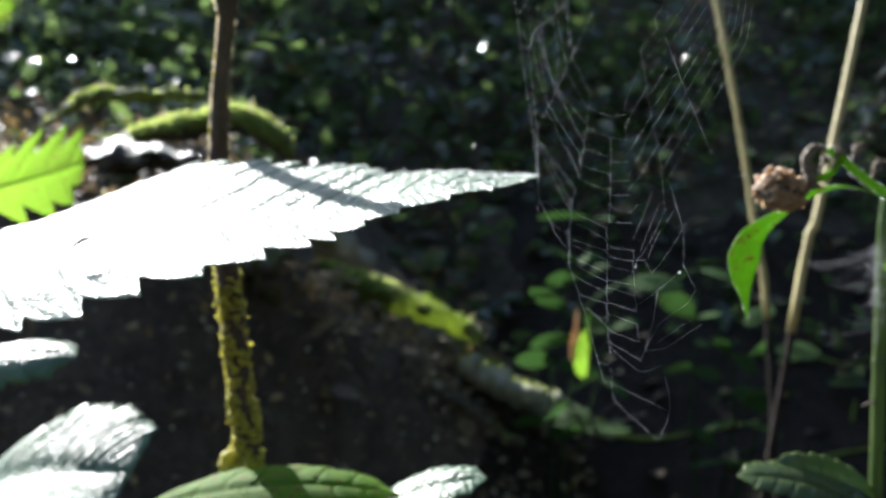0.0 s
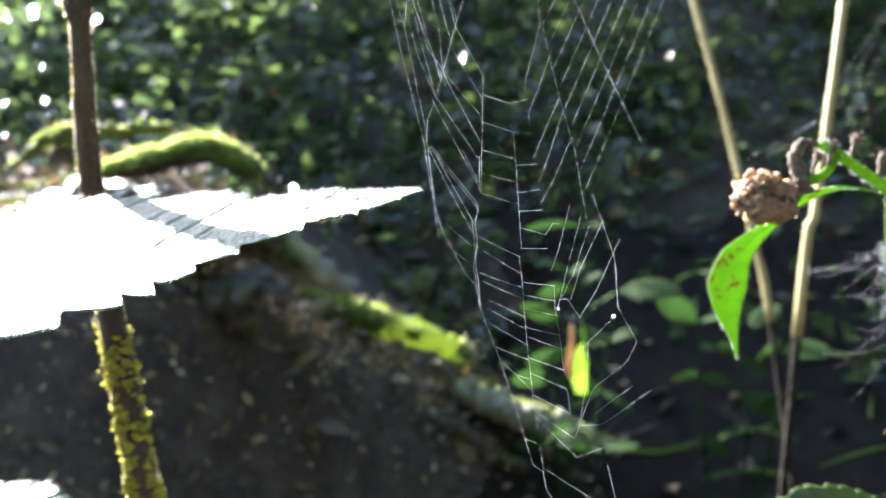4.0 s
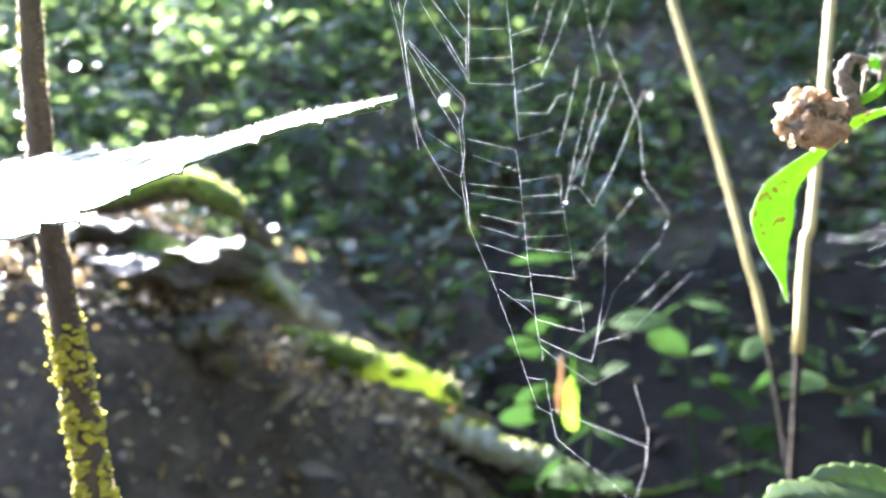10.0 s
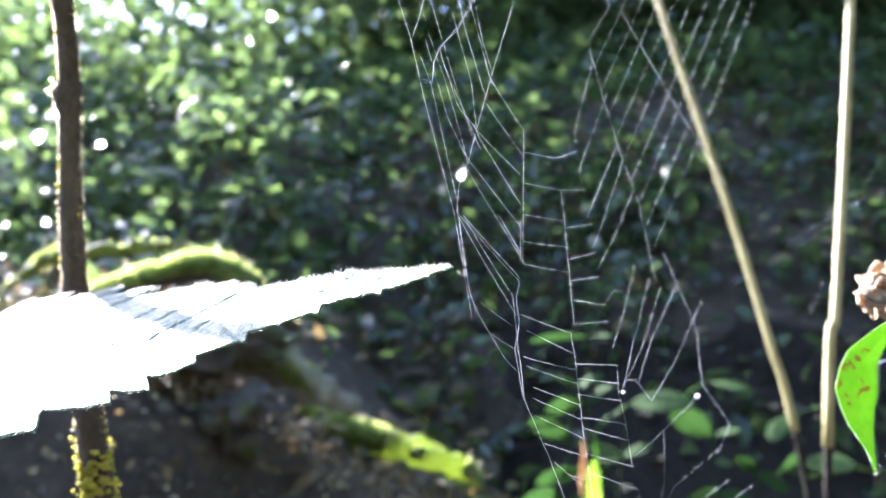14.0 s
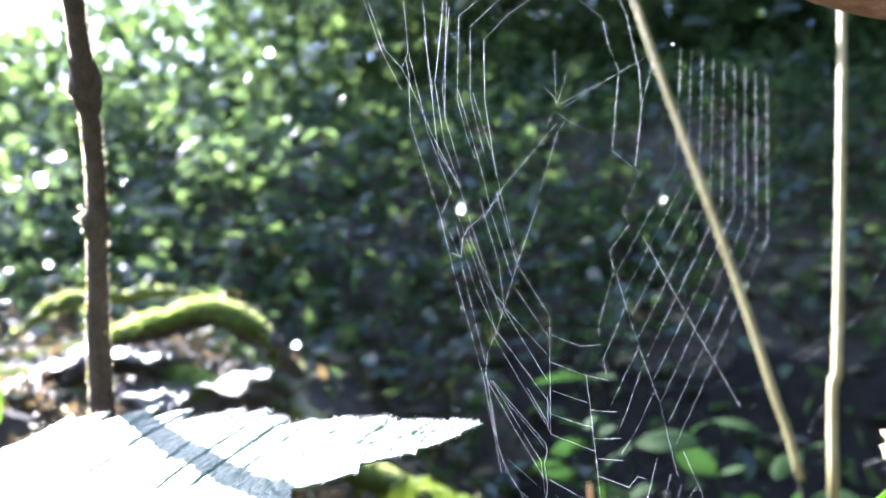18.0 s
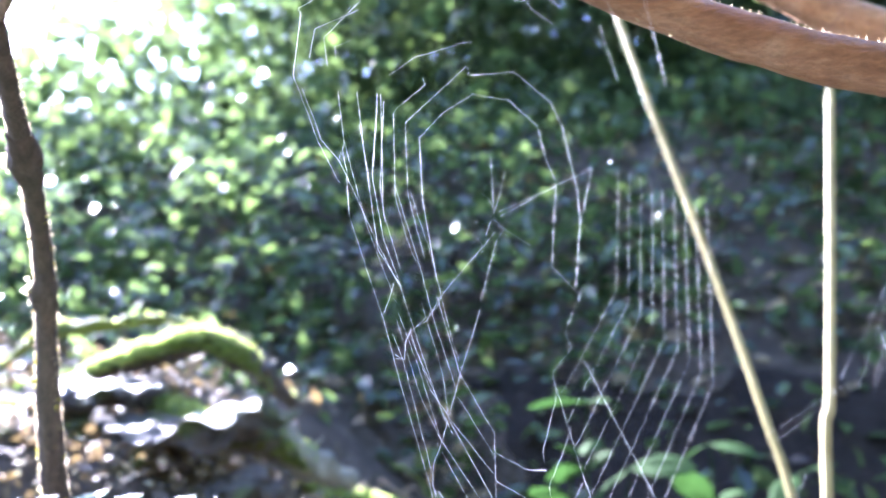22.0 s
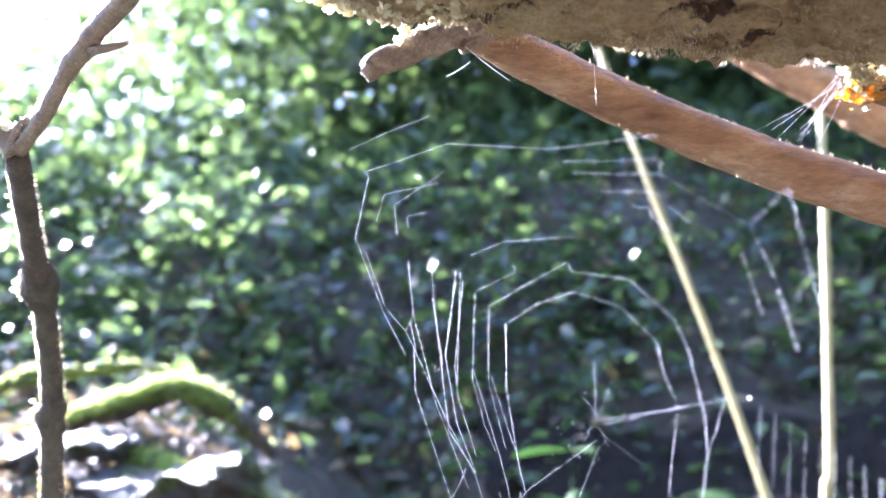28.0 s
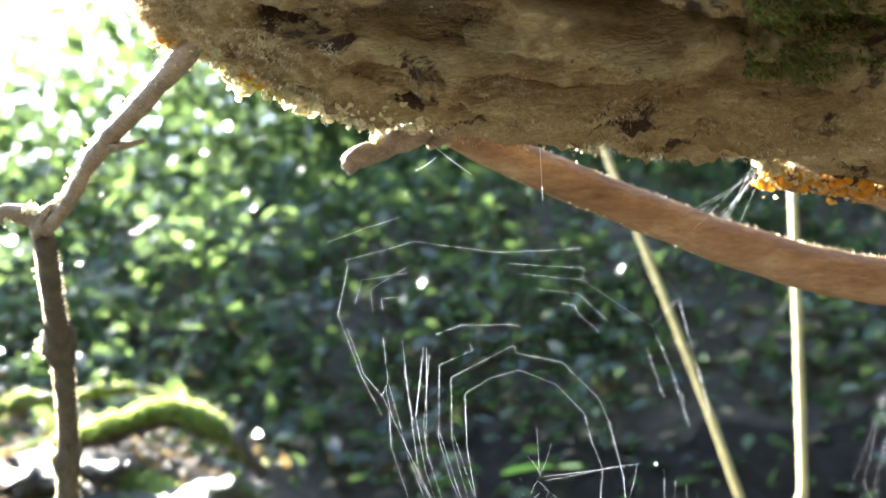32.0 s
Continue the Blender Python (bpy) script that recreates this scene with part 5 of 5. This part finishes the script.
build_root("pale lichen-grey broken stick on the bank", [(0.02, 1.05, -0.110), (0.06, 1.05, -0.128), (0.11, 1.05, -0.146), (0.16, 1.05, -0.168), (0.215, 1.05, -0.195)], 0.016, 500, M_STICK)
build_root("dark bare root over the soil", [(-0.6, 0.98, 0.03), (-0.36, 0.97, -0.01), (-0.2, 0.98, -0.05), (-0.05, 1.0, -0.12), (0.1, 1.03, -0.2)], 0.013, 500)
build_root("dark bare root low on the bank", [(-0.45, 0.92, -0.04), (-0.3, 0.9, -0.09), (-0.2, 0.9, -0.16), (-0.1, 0.93, -0.22)], 0.011, 300)


def build_rock(label, c, size, tilt, seed):
    """A wet slab; tilt: degrees by which its top leans to the path."""
    rock = thing("rock", label, "rock", group="wet rocks", at=c)
    bm = bmesh.new()
    lump(bm, (0, 0, 0), 1, seed, 0.55, 4, (1, 1, 1), 2.2)
    turn = Euler((radians(tilt), 0, 0)).to_matrix()
    for v in bm.verts:
        v.co = turn @ Vector((v.co.x * size[0], v.co.y * size[1], max(-0.6, min(0.55, v.co.z)) * size[2]))
        v.co.z += 0.016 * noise.noise(v.co * 30 + Vector((seed, 0, 0))) + 0.010 * abs(noise.noise(v.co * 90 + Vector((0, seed, 0))))
    part("boulder", bm, M_ROCK, rock)


build_rock("wet grey rock shining in the sun", (-0.335, 0.905, 0.112), (0.06, 0.045, 0.018), 12, 3)
build_rock("wet grey rock ledge shining in the sun", (-0.218, 0.86, 0.070), (0.08, 0.045, 0.024), 14, 8)
build_rock("wet slab below the mossy root", (-0.42, 0.87, 0.075), (0.085, 0.05, 0.035), 16, 5)
stones = random.Random(41)
for k in range(5):
    sx, sy = stones.uniform(-0.45, -0.12), stones.uniform(0.8, 0.88)
    build_rock("small wet broken stone on the bank", (sx, sy, interp([(-0.5, 0.1), (-0.3, 0.05), (-0.12, -0.02)], sx) + stones.uniform(-0.03, 0.03)), (stones.uniform(0.015, 0.04), 0.022, stones.uniform(0.01, 0.02)), stones.uniform(5, 30), 20 + k)


# ---- undergrowth ----
LEAF_V = np.array([(0, 0, 0), (0.28, 0.24, 0.05), (0.62, 0.2, 0.04), (1, 0, -0.1), (0.62, -0.2, 0.04), (0.28, -0.24, 0.05), (0.3, 0, 0), (0.64, 0, -0.02)])
LEAF_F = [(0, 6, 1), (1, 6, 7, 2), (2, 7, 3), (0, 5, 6), (5, 4, 7, 6), (4, 3, 7)]


def leaf_cloud(name, label, category, placed, mat):
    """Many small folded leaves as one mesh: placed holds (place, direction, normal, length)."""
    verts, faces = [], []
    for p, d, n, ln in placed:
        d = Vector(d).normalized()
        w = Vector(n).cross(d)
        w = w.normalized() if w.length > 1e-5 else d.orthogonal().normalized()
        up = d.cross(w)
        k = len(verts)
        for x, y, z in LEAF_V:
            verts.append(Vector(p) + d * (x * ln) + w * (y * ln) + up * (z * ln))
        faces += [tuple(q + k for q in f) for f in LEAF_F]
    me = bpy.data.meshes.new(name)
    me.from_pydata(verts, [], faces)
    me.materials.append(mat)
    return tagged(new(name, me), label, category, kind="stuff")


STRIP = [(-0.5, 0.2), (-0.3, 0.2), (-0.2, 0.14), (-0.12, 0.05), (-0.066, -0.01), (0.024, -0.06), (0.1, -0.11), (0.2, -0.17)]


def in_sun_gap(q):
    """Whether a leaf at q would stand in the shaft of sun that falls on the mossy roots."""
    p = Vector(q) - TO_SUN * ((q[1] - 1.08) / TO_SUN.y)
    return -0.5 < p.x < 0.15 and -0.05 < p.z - interp(STRIP, p.x) < 0.11


def leafage():
    rnd = random.Random(12)
    low, litter, shrub, crumbs = [], [], [], []
    for _ in range(3300):
        x, y = rnd.uniform(-3.2, 3.4), 1.14 + 3.6 * rnd.random() ** 1.25
        if abs(x) > 0.5 + 0.75 * y:
            continue
        if y < 1.3 and x < 0.0 and rnd.random() < 0.7 or 0.1 < x < 1.5 and y < 1.6 and rnd.random() < 0.8:
            continue
        h, size = rnd.uniform(0.03, 0.2), rnd.uniform(0.022, 0.05) * (0.7 + 0.35 * y)
        for _ in range(rnd.randint(8, 18)):
            q = Vector((x + rnd.gauss(0, 0.07), y + rnd.gauss(0, 0.07), 0))
            q.z = bank(q.x, q.y) + rnd.uniform(0, h)
            if in_sun_gap(q):
                continue
            low.append((q, (rnd.gauss(0, 1), rnd.gauss(-0.4, 0.8), rnd.gauss(-0.1, 0.5)), (rnd.gauss(0, 0.5), rnd.gauss(-0.3, 0.5), 1), size * rnd.uniform(0.6, 1.3)))
    for _ in range(9000):
        y = 0.85 + 2.6 * rnd.random() ** 1.5
        q = Vector((rnd.uniform(-1.2, 1.4) * max(1.0, y * 0.8), y, 0))
        q.z = bank(q.x, q.y) + 0.006
        if (q.x > 0.05 and q.y < 1.6 and rnd.random() < 0.75) or (-0.6 < q.x < 0.0 and 0.9 < q.y < 1.35 and rnd.random() < 0.85):
            continue
        litter.append((q, (rnd.gauss(0, 1), rnd.gauss(-0.3, 1), rnd.gauss(0, 0.5)), (rnd.gauss(0, 0.4), rnd.gauss(-0.4, 0.4), 1), rnd.uniform(0.02, 0.05) * (0.75 + 0.25 * y)))
    for k in range(5200):
        az = radians(rnd.uniform(-62, 60) if k < 2600 else rnd.uniform(-13, 50))
        r = rnd.uniform(3.0, 6.5) if k < 2600 else rnd.uniform(4.0, 8.0)
        top = interp([(-62, 0.38), (-45, 0.40), (-32, 0.43), (-26, 0.5), (-18, 0.68), (-10, 0.95), (60, 1.0)], math.degrees(az)) * r
        x, y = r * math.sin(az), r * math.cos(az)
        z0 = bank(x, y)
        if top < z0 or (k < 2600 and az < -0.1 and rnd.random() < 0.45):
            continue
        z = top - (top - z0) * rnd.random() ** 0.8
        for _ in range(16):
            q = Vector((x + rnd.gauss(0, 0.22), y + rnd.gauss(0, 0.22), min(top, z + rnd.gauss(0, 0.2))))
            if in_sun_gap(q):
                continue
            shrub.append((q, (rnd.gauss(0, 1), rnd.gauss(0, 1), rnd.gauss(-0.3, 0.5)), (rnd.gauss(0, 0.6), rnd.gauss(-0.2, 0.6), 1), rnd.uniform(0.06, 0.14)))
    tall = []
    for _ in range(150):
        az, r = radians(rnd.uniform(-36, -9)), rnd.uniform(1.7, 3.0)
        x, y = r * math.sin(az), r * math.cos(az)
        top = bank(x, y) + rnd.uniform(0.12, 0.42)
        for _ in range(rnd.randint(7, 16)):
            q = Vector((x + rnd.gauss(0, 0.05), y + rnd.gauss(0, 0.05), top - abs(rnd.gauss(0, 0.08))))
            if not in_sun_gap(q):
                tall.append((q, (rnd.gauss(0, 1), rnd.gauss(-0.4, 0.8), rnd.gauss(-0.2, 0.5)), (rnd.gauss(0, 0.5), rnd.gauss(-0.6, 0.5), 1), rnd.uniform(0.03, 0.07)))
    leaf_cloud("tall_herbs", "pale green herbs that catch the sun on the slope", "plants", tall, M_TALL)
    for _ in range(6500):
        q = Vector((rnd.uniform(-0.75, 0.2), rnd.uniform(0.62, 1.12), 0))
        if q.x < -0.4 and q.y > 0.8 and rnd.random() < 0.6:
            continue
        q.z = bank(q.x, q.y) + rnd.uniform(0.002, 0.03)
        crumbs.append((q, (rnd.gauss(0, 1), rnd.gauss(-0.5, 0.6), rnd.gauss(0, 0.7)), (rnd.gauss(0, 0.6), rnd.gauss(-0.4, 0.6), 1), rnd.uniform(0.005, 0.018)))
    # pale bits added to imitate glare and glints over the lower bank
    glints = []
    for _ in range(650):
        q = Vector((rnd.uniform(-0.6, 0.12), rnd.uniform(0.66, 1.0), 0))
        q.z = bank(q.x, q.y) + rnd.uniform(0.004, 0.02)
        glints.append((q, (rnd.gauss(0, 1), rnd.gauss(-0.5, 0.6), rnd.gauss(0, 0.7)), (rnd.gauss(0, 0.6), rnd.gauss(-0.4, 0.6), 1), rnd.uniform(0.004, 0.011)))
    leaf_cloud("glare_specks", "pale specks added for the glare over the soil", "leaf litter", glints, M_CRUMB)
    # leaves added out of view, round the back, to block sky fill
    wood = []
    for _ in range(9000):
        az, r = radians(rnd.uniform(62, 262)), rnd.uniform(2.6, 4.2)
        x, y = r * math.sin(az), r * math.cos(az)
        q = Vector((x, y, bank(x, y) + 4.2 * rnd.random()))
        wood.append((q, (rnd.gauss(0, 1), rnd.gauss(0, 1), rnd.gauss(-0.3, 0.6)), (rnd.gauss(0, 0.8), rnd.gauss(0, 0.8), 1), rnd.uniform(0.18, 0.34)))
    leaf_cloud("unseen_leaf_wall", "unseen leaf wall added to cut sky light from behind", "shrubs", wood, M_UNDER)
    leaf_cloud("bank_debris", "pale bits of leaf and bark on the cut bank", "leaf litter", crumbs, M_LITTER)
    leaf_cloud("undergrowth", "dense dark green low plants covering the bank", "plants", low, M_UNDER)
    leaf_cloud("leaf_litter", "brown dead leaves lying on the soil", "leaf litter", litter, M_LITTER)
    leaf_cloud("shrubs", "dark leafy shrubs at the top of the bank", "shrubs", shrub, M_UNDER)


leafage()


def plant_leaf_mesh():
    bm = bmesh.new()
    rib = [Vector((1 - i / 40, 0, 0.06 * math.sin(math.pi * i / 40))) for i in range(41)]
    hw = [(0, 0.004), (0.2, 0.16), (0.5, 0.27), (0.75, 0.28), (0.92, 0.18), (1, 0.01)]
    blade(bm, rib, hw, hw, (0, -1, 0.15), (0, 1, 0.15), 1.0, 9, 0.25, 5, 0.012, 0.2)
    me = bpy.data.meshes.new("leaf")
    bm.to_mesh(me)
    bm.free()
    return me


LEAF_MESH = {}


def plant(label, root, stems, mat, seed, leaf=0.06, spread=0.05):
    """A herb: thin stems that rise from its root, each with leaves along it."""
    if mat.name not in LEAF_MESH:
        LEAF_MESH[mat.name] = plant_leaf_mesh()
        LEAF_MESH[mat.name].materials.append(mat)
    rnd = random.Random(seed)
    pl = thing("leafy_plant", label, "plant", group="leafy plants")
    for top in stems:
        top, rt = Vector(top), Vector(root) + Vector((rnd.gauss(0, 0.01), rnd.gauss(0, 0.01), 0))
        line = bend([rt, rt.lerp(top, 0.5) + Vector((rnd.gauss(0, 0.015), 0, 0.02)), top], 20)
        bm = bmesh.new()
        tube(bm, line, lambda s: 0.0022 - 0.0012 * s, 6)
        part("stem", bm, mat, pl)
        for k in range(8, 21, 4):
            for sgn in (-1, 1):
                ob = new("leaf", LEAF_MESH[mat.name])
                ob.parent = pl
                d = Vector((sgn * rnd.uniform(0.5, 1), rnd.gauss(-0.4, 0.4), rnd.gauss(-0.15, 0.3)))
                ob.matrix_basis = Matrix.Translation(line[k]) @ d.to_track_quat("X", "Z").to_matrix().to_4x4() @ Matrix.Rotation(rnd.uniform(-0.3, 1.1), 4, "X") @ Matrix.Scale(leaf * rnd.uniform(0.6, 1.2), 4)


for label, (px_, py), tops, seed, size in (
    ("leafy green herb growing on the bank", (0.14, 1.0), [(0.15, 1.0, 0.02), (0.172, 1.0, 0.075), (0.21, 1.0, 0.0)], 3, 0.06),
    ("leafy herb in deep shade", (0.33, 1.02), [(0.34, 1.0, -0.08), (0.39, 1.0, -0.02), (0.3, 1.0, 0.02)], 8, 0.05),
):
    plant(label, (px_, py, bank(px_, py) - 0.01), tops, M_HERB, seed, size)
small_leaf("hanging_leaf", "single lime green leaf lit from behind", (0.151, 0.885, -0.050), (0.149, 0.885, -0.102), (1, 0.6, 0), 0.021, M_LIME, 8, 0.2, 0.1)
small_leaf("withered_leaf", "orange-brown shrivelled leaf beside a green one", (0.139, 0.886, -0.050), (0.137, 0.886, -0.086), (1, 0.4, 0), 0.006, M_PETAL, 5, 0.4, 0.3)



def fallen_twigs():
    rnd = random.Random(77)
    for k in range(46):
        x, y = rnd.uniform(-0.7, 0.7), rnd.uniform(0.9, 1.35)
        a, ln = rnd.gauss(-0.4, 0.6), rnd.uniform(0.06, 0.3)
        pts = []
        for i in range(4):
            q = Vector((x + ln * (i / 3 - 0.5) * math.cos(a), y + 0.04 * i / 3, 0))
            q.z = bank(q.x, q.y) + 0.012 + 0.02 * rnd.random()
            pts.append(q)
        t = thing("fallen_twig", "thin dead twig lying on the bank", "twig", group="fallen twigs")
        bm = bmesh.new()
        tube(bm, bend(pts, 16), lambda s: 0.003 * (1 - 0.6 * s) * (0.5 + k % 3 * 0.4), 6, 0.2, 90)
        part("stick", bm, (M_ROOT, M_TWIG, M_MOSS)[k % 3], t)


fallen_twigs()


# ---- what sways a little in the air ----
def motions():
    leaf = [(0, 0.0025, -0.0002), (0.5, 0.0029, 0.0007), (1, 0.0028, 0.0006), (1.5, 0.0022, 0.0007), (2, 0.0008, -0.0002), (2.5, 0, 0.0005), (3, 0, 0.0003), (4, 0, 0), (32, 0, 0)]
    walk(main_leaf, [(t, pose(x, 0, z)) for t, x, z in leaf])
    head = [(0, -0.0037, -0.0022), (0.5, -0.0024, 0.0006), (1, -0.0016, -0.0016), (1.5, -0.0031, -0.0051), (2, -0.0028, -0.0095), (2.5, -0.0042, -0.0086), (3, -0.0046, -0.0072), (5.5, 0.0007, -0.0028), (6.5, 0.0019, -0.0015), (7.5, 0.0026, 0.0007), (8, 0.0059, 0.0036), (8.5, 0.0044, 0.0061), (9, 0.0031, 0.0027), (10, 0.0032, -0.0001), (10.5, 0.0026, -0.0014), (11, 0.0051, -0.0019), (11.5, 0.0075, -0.0038), (12, 0.008, -0.005), (12.5, 0.0092, -0.005), (13, 0.0089, -0.0072), (14, 0.0124, -0.0082), (15.5, 0.0098, -0.0126), (17.5, 0.0142, -0.0169), (19, 0.0179, -0.0176), (32, 0.0179, -0.0176)]
    sway = [(0, 0.0004), (3, 0.0004), (4.5, 0.002), (6, 0.0032), (11, 0.0027), (15, -0.002), (20, -0.0027), (25, -0.0028), (32, -0.0014)]
    walk(dead_stem, [(t, pose(x, 0, 0)) for t, x in sway])
    walk(sprig, [(t, pose(x, 0, z)) for t, x, z in head])
    low = [(0, 0), (3, 0.0005), (4.2, 0.004), (5.5, 0.0078), (32, 0.0078)]
    for leaf_thing in (low_leaf, low_folded_leaf):
        walk(leaf_thing, [(t, pose(0, 0, z)) for t, z in low])


motions()
